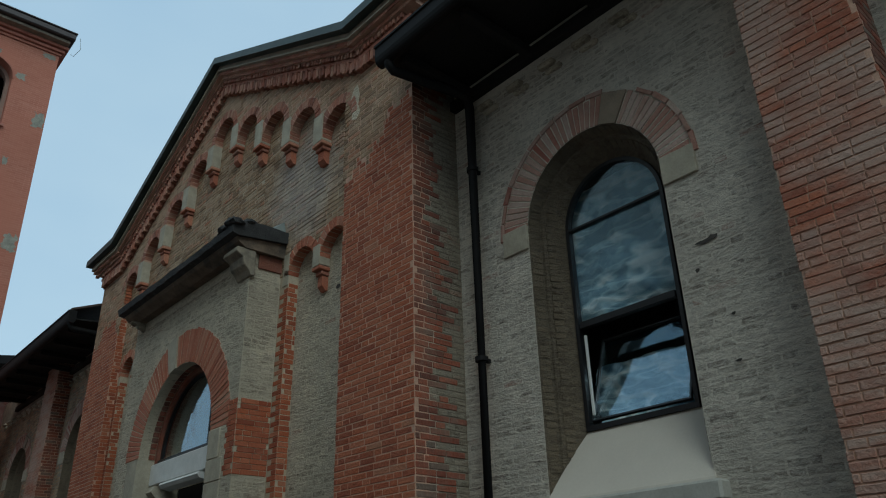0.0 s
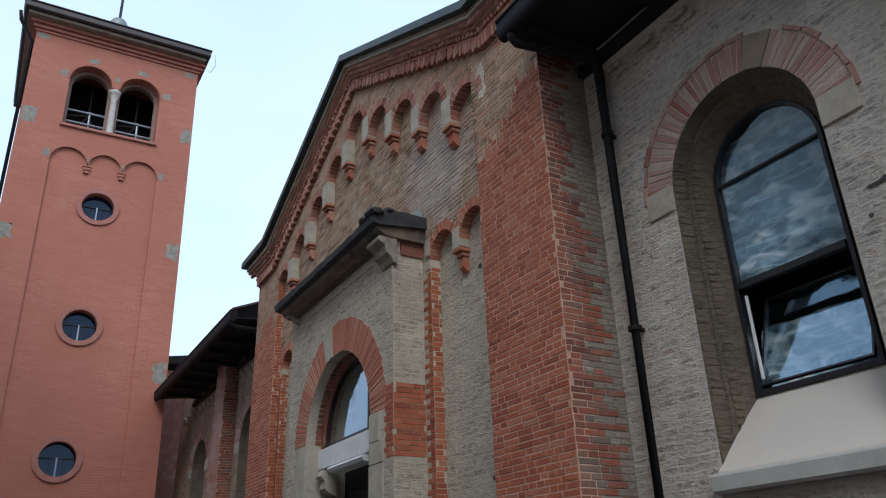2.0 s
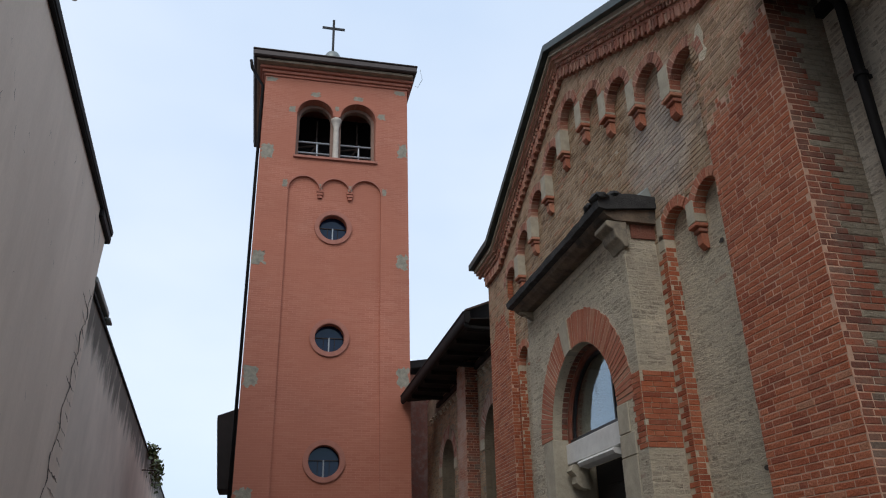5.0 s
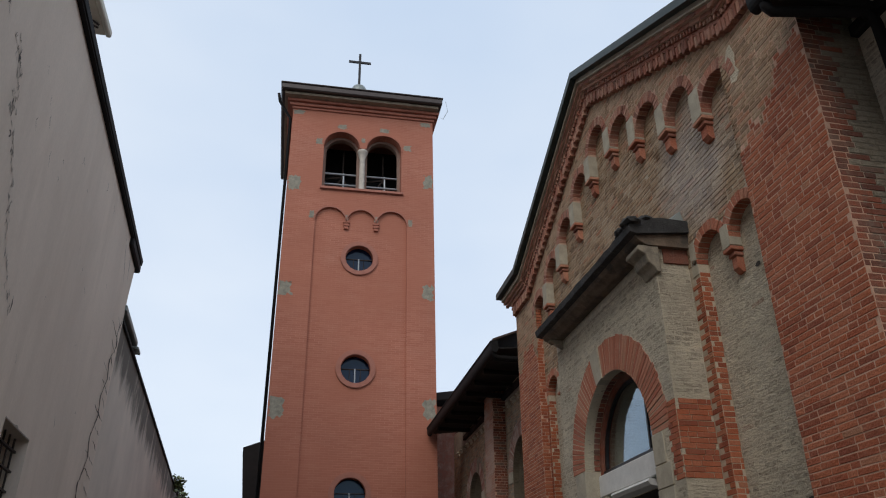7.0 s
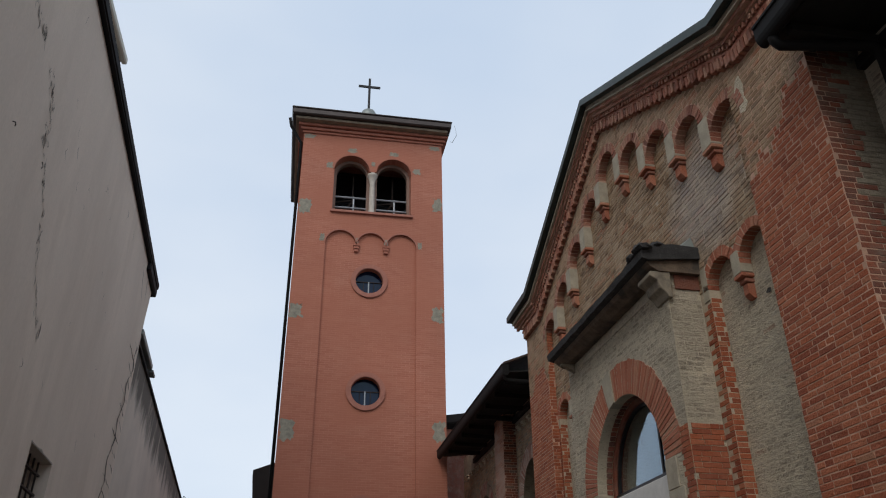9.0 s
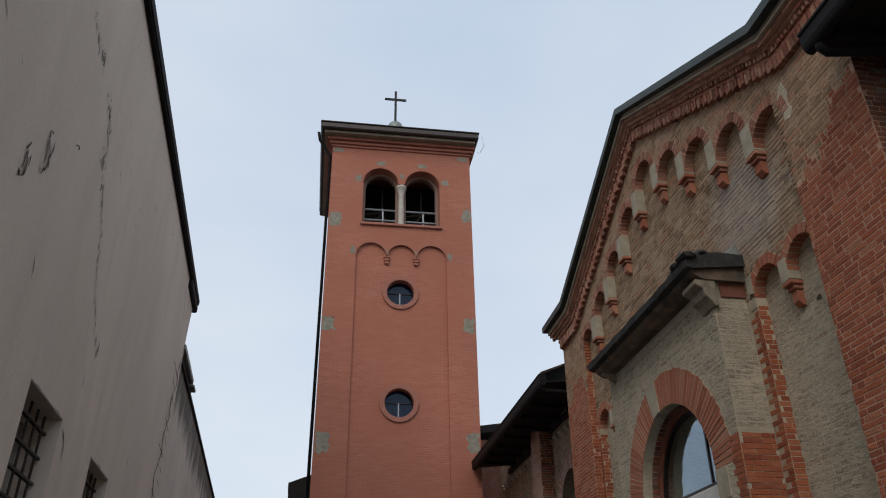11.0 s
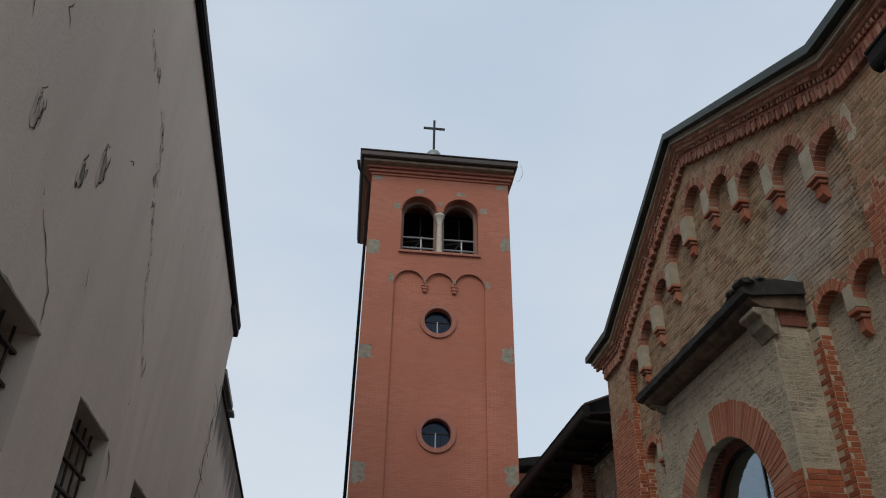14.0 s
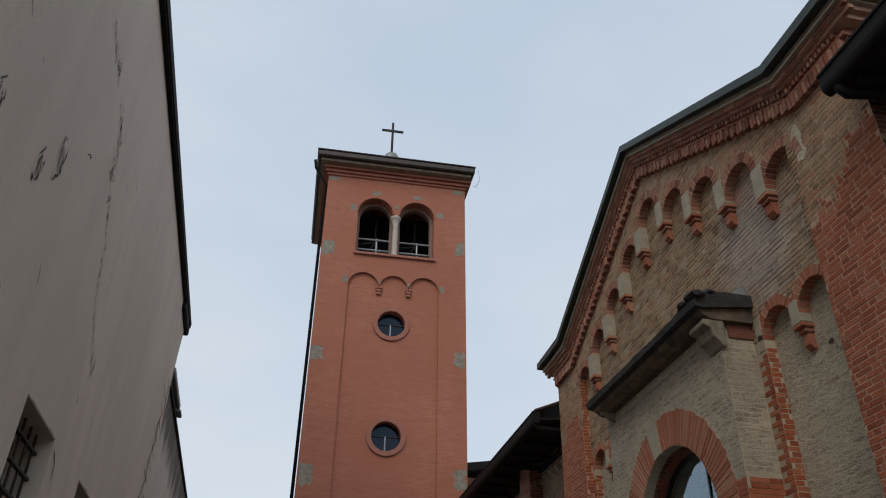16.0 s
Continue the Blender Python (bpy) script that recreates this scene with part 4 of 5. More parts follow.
def arched_window(cy, open_sash, seed):
    """An arched church window in a splayed reveal, with brick arch, stone springers, frame, panes and sloping sill."""
    w = thing("arched_window", (NX, cy, WB), "arched church window with dark metal frame and cream sloping sill", "window", "church side windows")
    arch_bricks(w, cy, WZ, WR + 0.003, 0.985, NX - 0.002, NX + 0.12, 46, brick_arch_pale, seed, skip=(15, 16, 17, 18))
    bm = bmesh.new()
    a0, a1 = math.pi * 15.1 / 46, math.pi * 18.9 / 46
    plate(bm, [(cy - r * math.cos(a), WZ + r * math.sin(a)) for r, a in ((WR + 0.002, a0), (1.0, a0), (1.0, a1), (WR + 0.002, a1))][::-1], [], NX - 0.016, NX + 0.12)
    part("arch_stone", bm, soffit_plaster, w, "plain brown stone set in the arch")
    arch_bricks(w, cy, WZ, 0.993, 1.036, NX - 0.012, NX + 0.05, 17, brick_arch_pale, seed + 5, skip=(5, 6))
    for s in (-1, 1):
        y0, y1 = sorted((cy + s * (WR + 0.003), cy + s * 1.0))
        box_part("springer", (NX - 0.022, y0, WZ - 0.17), (NX + 0.14, y1, WZ + 0.075), stone, w, "pale sandstone springer block", 0.006)
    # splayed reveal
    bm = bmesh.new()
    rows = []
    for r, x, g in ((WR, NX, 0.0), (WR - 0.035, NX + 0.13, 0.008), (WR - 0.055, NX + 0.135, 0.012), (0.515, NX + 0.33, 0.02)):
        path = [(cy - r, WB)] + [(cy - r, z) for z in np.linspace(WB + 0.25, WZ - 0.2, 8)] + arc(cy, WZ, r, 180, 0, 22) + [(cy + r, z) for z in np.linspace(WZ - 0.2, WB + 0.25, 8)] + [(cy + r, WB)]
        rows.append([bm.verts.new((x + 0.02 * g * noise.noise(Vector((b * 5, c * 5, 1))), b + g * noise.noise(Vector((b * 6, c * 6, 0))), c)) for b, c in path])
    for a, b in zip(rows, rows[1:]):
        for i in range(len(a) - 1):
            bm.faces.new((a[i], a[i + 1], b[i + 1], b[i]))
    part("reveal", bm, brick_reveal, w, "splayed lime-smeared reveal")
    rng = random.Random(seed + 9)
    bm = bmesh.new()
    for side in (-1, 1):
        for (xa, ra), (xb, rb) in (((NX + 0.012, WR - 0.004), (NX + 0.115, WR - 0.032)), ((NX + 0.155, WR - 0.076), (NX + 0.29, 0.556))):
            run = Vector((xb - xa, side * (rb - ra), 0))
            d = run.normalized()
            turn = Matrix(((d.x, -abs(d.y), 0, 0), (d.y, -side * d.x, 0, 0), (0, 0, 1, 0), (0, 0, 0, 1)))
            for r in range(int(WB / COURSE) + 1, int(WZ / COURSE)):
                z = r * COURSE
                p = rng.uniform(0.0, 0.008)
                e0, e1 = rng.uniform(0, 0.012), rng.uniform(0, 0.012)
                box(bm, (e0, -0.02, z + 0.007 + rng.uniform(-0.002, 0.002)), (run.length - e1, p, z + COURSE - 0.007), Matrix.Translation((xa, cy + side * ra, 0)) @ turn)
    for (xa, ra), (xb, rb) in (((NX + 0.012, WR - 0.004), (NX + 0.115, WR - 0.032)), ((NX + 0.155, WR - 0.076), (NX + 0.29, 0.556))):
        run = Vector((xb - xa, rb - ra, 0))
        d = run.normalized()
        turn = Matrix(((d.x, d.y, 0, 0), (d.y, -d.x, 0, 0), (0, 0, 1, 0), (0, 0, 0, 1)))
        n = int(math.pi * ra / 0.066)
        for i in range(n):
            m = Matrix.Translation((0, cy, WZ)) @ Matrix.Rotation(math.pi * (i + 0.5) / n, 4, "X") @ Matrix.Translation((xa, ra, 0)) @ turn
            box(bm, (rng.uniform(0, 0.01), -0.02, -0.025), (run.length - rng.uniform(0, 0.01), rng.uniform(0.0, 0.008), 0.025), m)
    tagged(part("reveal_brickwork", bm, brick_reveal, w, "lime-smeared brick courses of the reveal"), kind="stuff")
    # sill
    bm = bmesh.new()
    top = [(NX + 0.345, cy - 0.54, 2.93), (NX + 0.345, cy + 0.54, 2.93)]
    bot = [(NX - 0.03, cy + 0.73, WB - 0.005), (NX - 0.03, cy - 0.73, WB - 0.005)]
    low = [(NX + 0.345, cy - 0.515, 2.2), (NX + 0.345, cy + 0.515, 2.2), (NX - 0.03, cy + 0.70, 2.2), (NX - 0.03, cy - 0.70, 2.2)]
    vs = [bm.verts.new(p) for p in top + bot + low]
    for f in ((0, 1, 2, 3), (4, 5, 6, 7), (0, 4, 5, 1), (1, 5, 6, 2), (2, 6, 7, 3), (3, 7, 4, 0)):
        bm.faces.new([vs[i] for i in f])
    bmesh.ops.bevel(bm, geom=list(bm.edges), offset=0.008, segments=1, affect="EDGES")
    part("sill_slope", bm, cream, w, "smooth cream rendered sill slope")
    box_part("sill_ledge", (NX - 0.12, cy - 0.80, 2.20), (NX + 0.05, cy + 0.74, 2.335), ledge, w, "grey stone sill ledge", 0.018)
    # frame and panes
    fx = NX + 0.30
    bm = bmesh.new()
    plate(bm, [(cy - 0.515, 2.90)] + arc(cy, WZ, 0.515, 180, 0, 24) + [(cy + 0.515, 2.90)], [[(cy - 0.482, 2.94)] + arc(cy, WZ, 0.482, 180, 0, 24) + [(cy + 0.482, 2.94)]], fx, fx + 0.06)
    fr = part("window_frame", bm, black_metal, w, "dark metal frame")
    box_part("transom", (fx - 0.005, cy - 0.49, WZ - 0.008), (fx + 0.055, cy + 0.49, WZ + 0.016), black_metal, fr)
    box_part("transom", (fx - 0.005, cy - 0.47, 3.76), (fx + 0.055, cy + 0.47, 3.82), black_metal, fr)
    bm = bmesh.new()
    plate(bm, [(cy - 0.485, WZ)] + arc(cy, WZ, 0.485, 180, 0, 24)[1:], [], fx + 0.03, fx + 0.036)
    part("pane", bm, glass, w).visible_shadow = False
    bm = bmesh.new()
    plate(bm, [(cy - 0.485, 3.81), (cy + 0.485, 3.81), (cy + 0.485, WZ - 0.01), (cy - 0.485, WZ - 0.01)], [], fx + 0.03, fx + 0.036)
    part("pane", bm, glass, w).visible_shadow = False
    tilt = Matrix.Translation((fx + 0.02, 0, 2.97)) @ Matrix.Rotation(radians(20 if open_sash else 0), 4, "Y") @ Matrix.Translation((-fx - 0.02, 0, -2.97))
    bm = bmesh.new()
    plate(bm, [(cy - 0.455, 2.965), (cy + 0.455, 2.965), (cy + 0.455, 3.755), (cy - 0.455, 3.755)], [[(cy - 0.44, 2.98), (cy + 0.44, 2.98), (cy + 0.44, 3.74), (cy - 0.44, 3.74)]], fx, fx + 0.03)
    bmesh.ops.transform(bm, matrix=tilt, verts=bm.verts)
    sash = part("sash", bm, black_metal, w, "hopper sash tilted inwards")
    bm = bmesh.new()
    plate(bm, [(cy - 0.442, 2.978), (cy + 0.442, 2.978), (cy + 0.442, 3.742), (cy - 0.442, 3.742)], [], fx + 0.02, fx + 0.026)
    bmesh.ops.transform(bm, matrix=tilt, verts=bm.verts)
    part("pane", bm, glass, sash).visible_shadow = False
    box_part("stay", (fx + 0.01, cy + 0.425, 3.02), (fx + 0.03, cy + 0.448, 3.7), white_paint, w, "white metal side stay")
    # sheeting hung inside, and an added black box that keeps the opening dark
    for z0, z1, back in ((3.86, 5.14, 0.10), (2.98, 3.50, 0.30)):
        bm = bmesh.new()
        rows = []
        nz, ny = 50, 40
        for i in range(nz):
            row = []
            for j in range(ny):
                y, z = cy - 0.6 + 1.2 * j / (ny - 1), z0 + (z1 - z0) * i / (nz - 1)
                q = Vector((y * 1.6 + 0.6 * z, z * 3.4 - y * 0.9, seed))
                fold = abs(noise.noise(q)) * 0.14 + abs(noise.noise(q * 2.7)) * 0.06
                hem = 0.05 * noise.noise(Vector((y * 5, z0, seed))) * (1 - i / (nz - 1))
                row.append(bm.verts.new((fx + back + fold, y, z + hem)))
            rows.append(row)
        for a, b in zip(rows, rows[1:]):
            for j in range(ny - 1):
                bm.faces.new((a[j], a[j + 1], b[j + 1], b[j]))
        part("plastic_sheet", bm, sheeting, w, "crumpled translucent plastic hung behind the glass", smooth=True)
    bm = bmesh.new()
    box(bm, (NX + 0.44, cy - 0.95, 2.1), (5.9, cy + 0.95, 5.6))
    bmesh.ops.delete(bm, geom=[f for f in bm.faces if f.calc_center_median().x < NX + 0.5], context="FACES")
    part("dark_room", bm, dark_room, w, "added black box behind the window")
    return w


arched_window(3.84, True, 81)
arched_window(-0.18, False, 82)
arched_window(16.6, False, 83)
arched_window(20.85, False, 84)


def buttress(y0, y1, seed, near):
    b = box_part("pilaster", (4.305, y0 + 0.004, 0), (NX + 0.01, y1 - 0.004, 6.75), mortar_red, None, "", 0)
    tagged(b, "flat red and grey brick pilaster on the church side wall", "pilaster", "side wall pilasters", "structure")
    lay("brickwork", courses(y0, y1, 0.4, 6.7, None, seed), brick_bleached, b, 4.30, "-x", seed + 1, near=near, limit=250, label="red brick courses with pale joints")
    lay("brickwork", courses(4.303, NX, 0.4, 6.7, None, seed + 2), brick_side, b, y0, "-y", seed + 3, label="dark weathered brick return")


buttress(1.47, 2.19, 91, lambda a, c: 2.2 < c < 6.0)
buttress(17.75, 18.55, 95, None)


# eaves, gutters and downpipes of the nave
def nave_roof(y0, y1, corner_y):
    r = thing("nave_roof", (4.0, (y0 + y1) / 2, 6.6), "dark overhanging timber eave with black metal gutter", "roof", "nave roofs")
    rng = random.Random(int(y0 * 10) + 7)
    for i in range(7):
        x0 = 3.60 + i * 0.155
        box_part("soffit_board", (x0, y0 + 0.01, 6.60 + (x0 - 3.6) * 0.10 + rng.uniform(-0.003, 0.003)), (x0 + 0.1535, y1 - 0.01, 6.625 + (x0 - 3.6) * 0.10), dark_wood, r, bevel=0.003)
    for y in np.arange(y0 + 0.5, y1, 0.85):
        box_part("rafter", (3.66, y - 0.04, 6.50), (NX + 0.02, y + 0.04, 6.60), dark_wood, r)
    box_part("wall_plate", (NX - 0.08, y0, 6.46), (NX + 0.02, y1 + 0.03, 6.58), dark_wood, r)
    bm = bmesh.new()
    prof = [(3.625, 6.76), (3.625, 6.60)] + [(3.56 + 0.065 * math.cos(a), 6.60 + 0.075 * math.sin(a)) for a in np.linspace(0, -math.pi, 9)][1:-1] + [(3.49, 6.61), (3.49, 6.73), (3.475, 6.735), (3.475, 6.76)]
    plate(bm, prof, [], y0, y1, lambda a, b, d: Vector((a, d, b)))
    part("gutter", bm, gutter_metal, r, "black metal gutter")
    bm = bmesh.new()
    plate(bm, [(3.52, 6.76), (3.52, 6.80), (9.5, 9.3), (9.5, 9.24)], [], y0, y1, lambda a, b, d: Vector((a, d, b)))
    part("roof_covering", bm, roof_tile, r, "brown tiled roof")
    y = corner_y - 0.31 if corner_y < 10 else corner_y + 0.2
    d = thing("downpipe", (4.5, y, 0), "black metal downpipe in the corner of the church wall", "downpipe", "downpipes")
    bm = bmesh.new()
    yo = y + 0.16 if corner_y < 10 else y - 0.02
    tube(bm, [(3.57, yo, 6.58), (3.575, yo, 6.50), (3.62, yo, 6.455), (4.40, y, 6.44), (4.48, y, 6.40), (4.5, y, 6.3), (4.5, y, 0.1)], 0.05, 12)
    part("pipe", bm, gutter_metal, d, smooth=True)
    for z in (5.55, 3.6, 1.6):
        b2 = bmesh.new()
        tube(b2, [(4.5, y, z), (4.5, y, z + 0.04)], 0.061, 12)
        box(b2, (4.5, y - 0.015, z), (NX, y + 0.015, z + 0.035))
        part("pipe_clip", b2, gutter_metal, d)


nave_roof(-3.0, 5.40, PR0 - 0.02)
nave_roof(14.64, 21.9, PL1)

# higher roof behind the tower
hb = thing("rear_building", (4.7, 26, 0), "far brick church part with dark eave", "building")
# dark brick here paints the deep shade of the gap beside the tower
box_part("wall", (3.9, 25.4, 0), (9.0, 30, 8.2), brick_side, hb, bevel=0)
box_part("eave", (3.75, 25.0, 8.35), (9.2, 30.2, 8.62), dark_wood, hb, bevel=0.02, m=Matrix.Translation((3.75, 0, 8.4)) @ Matrix.Rotation(radians(-9), 4, "Y") @ Matrix.Translation((-3.75, 0, -8.4)))
box_part("fascia", (3.8, 25.2, 8.05), (9.1, 25.45, 8.3), brick_cornice, hb)

# ---- bell tower ----
TY, TX0, TX1, TD = 22.0, -1.06, 3.67, 4.73
TC = (TX0 + TX1) / 2
tower = thing("bell_tower", (TC, TY + TD / 2, 0), "tall red painted brick bell tower with round windows", "tower")
PX0, PX1 = -0.115, 2.785
blind = [(0.365, 13.17), (1.335, 13.17), (2.305, 13.17)]
BR = 0.46
bel = [(0.615, 15.98), (2.015, 15.98)]
bel_hole = [(0.03, 14.39)] + arc(0.615, 15.98, 0.585, 180, 0, 20) + arc(2.015, 15.98, 0.585, 180, 0, 20) + [(2.60, 14.39)]
bm = bmesh.new()
pan = [(PX0, 0.02)] + arc(0.365, 13.17, 0.48, 180, 0, 14) + [(0.865, 13.17)] + arc(1.335, 13.17, 0.45, 180, 0, 14) + [(1.805, 13.17)] + arc(2.305, 13.17, 0.48, 180, 0, 14) + [(PX1, 0.02)]
seen_pts = []
for p in pan:
    if not seen_pts or math.hypot(p[0] - seen_pts[-1][0], p[1] - seen_pts[-1][1]) > 0.004:
        seen_pts.append(p)
plate(bm, [(TX0, 0), (TX1, 0), (TX1, 17.4), (TX0, 17.4)], [seen_pts, bel_hole], TY, TY + 0.07, AX_Y)
part("front_skin", bm, tower_brick, tower)
ROUND = [(1.318, 11.95), (1.318, 8.41), (1.28, 4.93), (1.28, 1.4)]
bm = bmesh.new()
circle = lambda cx, cz, r, n=32: [(cx + r * math.cos(2 * math.pi * i / n), cz + r * math.sin(2 * math.pi * i / n)) for i in range(n)]
plate(bm, [(TX0, 0), (TX1, 0), (TX1, 17.4), (TX0, 17.4)], [circle(x, z, 0.43) for x, z in ROUND] + [bel_hole], TY + 0.07, TY + 0.32, AX_Y)
part("shaft_front", bm, tower_brick, tower)
bm = bmesh.new()
plate(bm, [(TX0 + 0.3, 13.8), (TX1 - 0.3, 13.8), (TX1 - 0.3, 17.4), (TX0 + 0.3, 17.4)], [arch_hole(0.635, 0.51, 14.39, 15.96), arch_hole(1.995, 0.51, 14.39, 15.96)], TY + 0.32, TY + 0.52, AX_Y)
part("belfry_wall", bm, taupe, tower, "taupe painted opening surround")
for lo, hi in (((TX0, TY + 0.32, 0), (TX0 + 0.3, TY + TD, 17.4)), ((TX1 - 0.3, TY + 0.32, 0), (TX1, TY + TD, 17.4)), ((TX0 + 0.3, TY + TD - 0.3, 0), (TX1 - 0.3, TY + TD, 17.4))):
    box_part("shaft_side", lo, hi, tower_brick, tower, bevel=0)
# near-black floor and an added panel paint the belfry's inner shade
box_part("belfry_floor", (TX0 + 0.3, TY + 0.52, 13.9), (TX1 - 0.3, TY + TD - 0.3, 14.3), dark_room, tower, bevel=0)
box_part("belfry_lining", (TX0 + 0.31, TY + 2.2, 14.3), (TX1 - 0.31, TY + 2.3, 17.4), dark_room, tower, "black panel for shade inside the belfry", 0)
# belfry sill, column, rails and bell frame
box_part("belfry_sill", (-0.02, TY - 0.08, 14.30), (2.66, TY + 0.5, 14.39), ring_paint, tower, "thin red-brown sill", 0.01)
bm = bmesh.new()
lathe(bm, (1.315, TY + 0.16, -0.03), [(0.13, 14.42), (0.13, 14.47), (0.10, 14.53), (0.095, 14.6), (0.088, 15.66), (0.10, 15.70), (0.10, 15.73), (0.15, 15.90), (0.17, 15.92), (0.17, 16.0), (0.12, 16.03)], 20)
part("column", bm, plaster_white, tower, "slender pale stone column with capital", smooth=True)
for c in (0.635, 1.995):
    for z in (15.15, 14.75):
        bm = bmesh.new()
        tube(bm, [(c - 0.52, TY + 0.40, z), (c + 0.52, TY + 0.40, z)], 0.033, 8)
        part("rail", bm, galvanised, tower, "grey metal safety rail")
    bm = bmesh.new()
    tube(bm, [(c + 0.1, TY + 0.42, 14.42), (c + 0.1, TY + 0.42, 15.2)], 0.03, 8)
    part("rail_post", bm, galvanised, tower, "grey metal safety rail")
    bm = bmesh.new()
    for a, b in (((c + 0.1, TY + 1.0, 15.4), (c - 0.45, TY + 1.0, 14.5)), ((c + 0.1, TY + 1.0, 15.4), (c + 0.5, TY + 1.0, 14.5)), ((c + 0.1, TY + 1.0, 15.3), (c + 0.1, TY + 1.0, 16.4)), ((c - 0.5, TY + 1.0, 15.3), (c + 0.12, TY + 1.0, 15.42))):
        tube(bm, [a, b], 0.03, 6)
    part("bell_frame", bm, iron, tower, "dark iron bell frame")
# little corbels of the blind arches
for x in (0.865, 1.805):
    for i, w in enumerate((0.10, 0.085, 0.065)):
        box_part("corbel_step", (x - w, TY - 0.025 + 0.01 * i, 13.13 - 0.1 * i), (x + w, TY + 0.09, 13.21 - 0.1 * i), tower_trim, tower)
bm = bmesh.new()
for (cx, cz), r in zip(blind, (0.48, 0.45, 0.48)):
    o, n_ = arc(cx, cz, r + 0.035, 180, 0, 18), arc(cx, cz, r + 0.002, 0, 180, 18)
    plate(bm, o + n_, [], TY - 0.025, TY + 0.03, AX_Y)
part("arch_moulding", bm, ring_paint, tower, "thin red-brown arch edges")
bm = bmesh.new()
for cx, cz in bel:
    plate(bm, arc(cx, cz, 0.63, 180, 0, 20) + arc(cx, cz, 0.587, 0, 180, 20), [], TY - 0.02, TY + 0.1, AX_Y)
part("arch_moulding", bm, tower_trim, tower)


def round_window(cx, cz):
    w = new("round_window")
    w.location = (cx, TY, cz)
    under(w, tower)
    bm = bmesh.new()
    plate(bm, circle(cx, cz, 0.575, 40), [circle(cx, cz, 0.425, 40)], TY + 0.015, TY + 0.12, AX_Y)
    bmesh.ops.bevel(bm, geom=[e for e in bm.edges if e.calc_length() > 0.01 and len(e.link_faces) == 2 and e.calc_face_angle(0) > 1.0], offset=0.012, segments=2, affect="EDGES")
    part("ring", bm, ring_paint, w, "raised red-brown ring")
    bm = bmesh.new()
    plate(bm, circle(cx, cz, 0.44), [], TY + 0.27, TY + 0.275, AX_Y)
    part("pane", bm, glass_blue, w)
    # pale metal on this bar paints the skylight that catches it
    box_part("mullion", (cx - 0.022, TY + 0.235, cz - 0.43), (cx + 0.018, TY + 0.268, cz + 0.06), galvanised, w, "metal glazing bar, pale as if lit by the sky")
    box_part("glazing_bar", (cx - 0.43, TY + 0.24, cz + 0.03), (cx + 0.43, TY + 0.268, cz + 0.055), iron, w)
    for dx in (-0.16, 0.16):
        box_part("glazing_bar", (cx + dx - 0.008, TY + 0.245, cz - 0.36), (cx + dx + 0.008, TY + 0.268, cz + 0.04), iron, w)


for x, z in ROUND:
    round_window(x, z)
# cornice, eave and roof
for x, z0, z1 in ((0.05, 17.33, 17.42), (0.12, 17.42, 17.52), (0.20, 17.54, 17.64)):
    box_part("cornice_course", (TX0 - x, TY - x, z0), (TX1 + x, TY + TD + x, z1), tower_trim, tower, bevel=0.012)
OV = 0.30
box_part("eave_soffit", (TX0 - OV, TY - 0.40, 17.64), (TX1 + 0.15, TY + TD + 0.4, 17.74), soffit_plaster, tower, "pale boarded eave", 0.01)
GX0, GX1, GY0, GY1 = TX0 - 0.42, TX1 + 0.26, TY - 0.55, TY + TD + 0.55
for lo, hi in (((GX0, GY0, 17.74), (GX1, GY0 + 0.16, 17.95)), ((GX0, GY1 - 0.16, 17.74), (GX1, GY1, 17.95)), ((GX0, GY0 + 0.16, 17.74), (GX0 + 0.14, GY1 - 0.16, 17.95)), ((GX1 - 0.14, GY0 + 0.16, 17.74), (GX1, GY1 - 0.16, 17.95))):
    box_part("gutter", lo, hi, tower_gutter, tower, "dark brown metal box gutter", 0.03)
box_part("gutter_lip", (GX0 - 0.025, GY0 - 0.03, 17.95), (GX1 + 0.025, GY1 + 0.03, 18.0), tower_gutter, tower, bevel=0.015)
bm = bmesh.new()
base = [bm.verts.new(p) for p in ((GX0 + 0.05, GY0 + 0.05, 17.99), (GX1 - 0.05, GY0 + 0.05, 17.99), (GX1 - 0.05, GY1 - 0.05, 17.99), (GX0 + 0.05, GY1 - 0.05, 17.99))]
apex = bm.verts.new((TC, TY + TD / 2, 19.75))
for i in range(4):
    bm.faces.new((base[i], base[(i + 1) % 4], apex))
part("tower_roof", bm, roof_tile, tower, "low pyramid roof of brown tiles")
bm = bmesh.new()
lathe(bm, (TC - 0.04, TY + TD / 2, 0), [(0.32, 19.45), (0.32, 20.12), (0.30, 20.25), (0.24, 20.37), (0.13, 20.46), (0.05, 20.5)], 20)
part("roof_dome", bm, lead, tower, "small grey metal dome", smooth=True)
bm = bmesh.new()
cxm, cym = TC - 0.04, TY + TD / 2
box(bm, (cxm - 0.045, cym - 0.03, 20.2), (cxm + 0.045, cym + 0.03, 22.05), None, 0.006)
box(bm, (cxm - 0.43, cym - 0.028, 21.58), (cxm - 0.045, cym + 0.028, 21.68), None, 0.006)
box(bm, (cxm + 0.045, cym - 0.028, 21.58), (cxm + 0.43, cym + 0.028, 21.68), None, 0.006)
part("cross", bm, iron_cross, tower, "plain black iron cross")
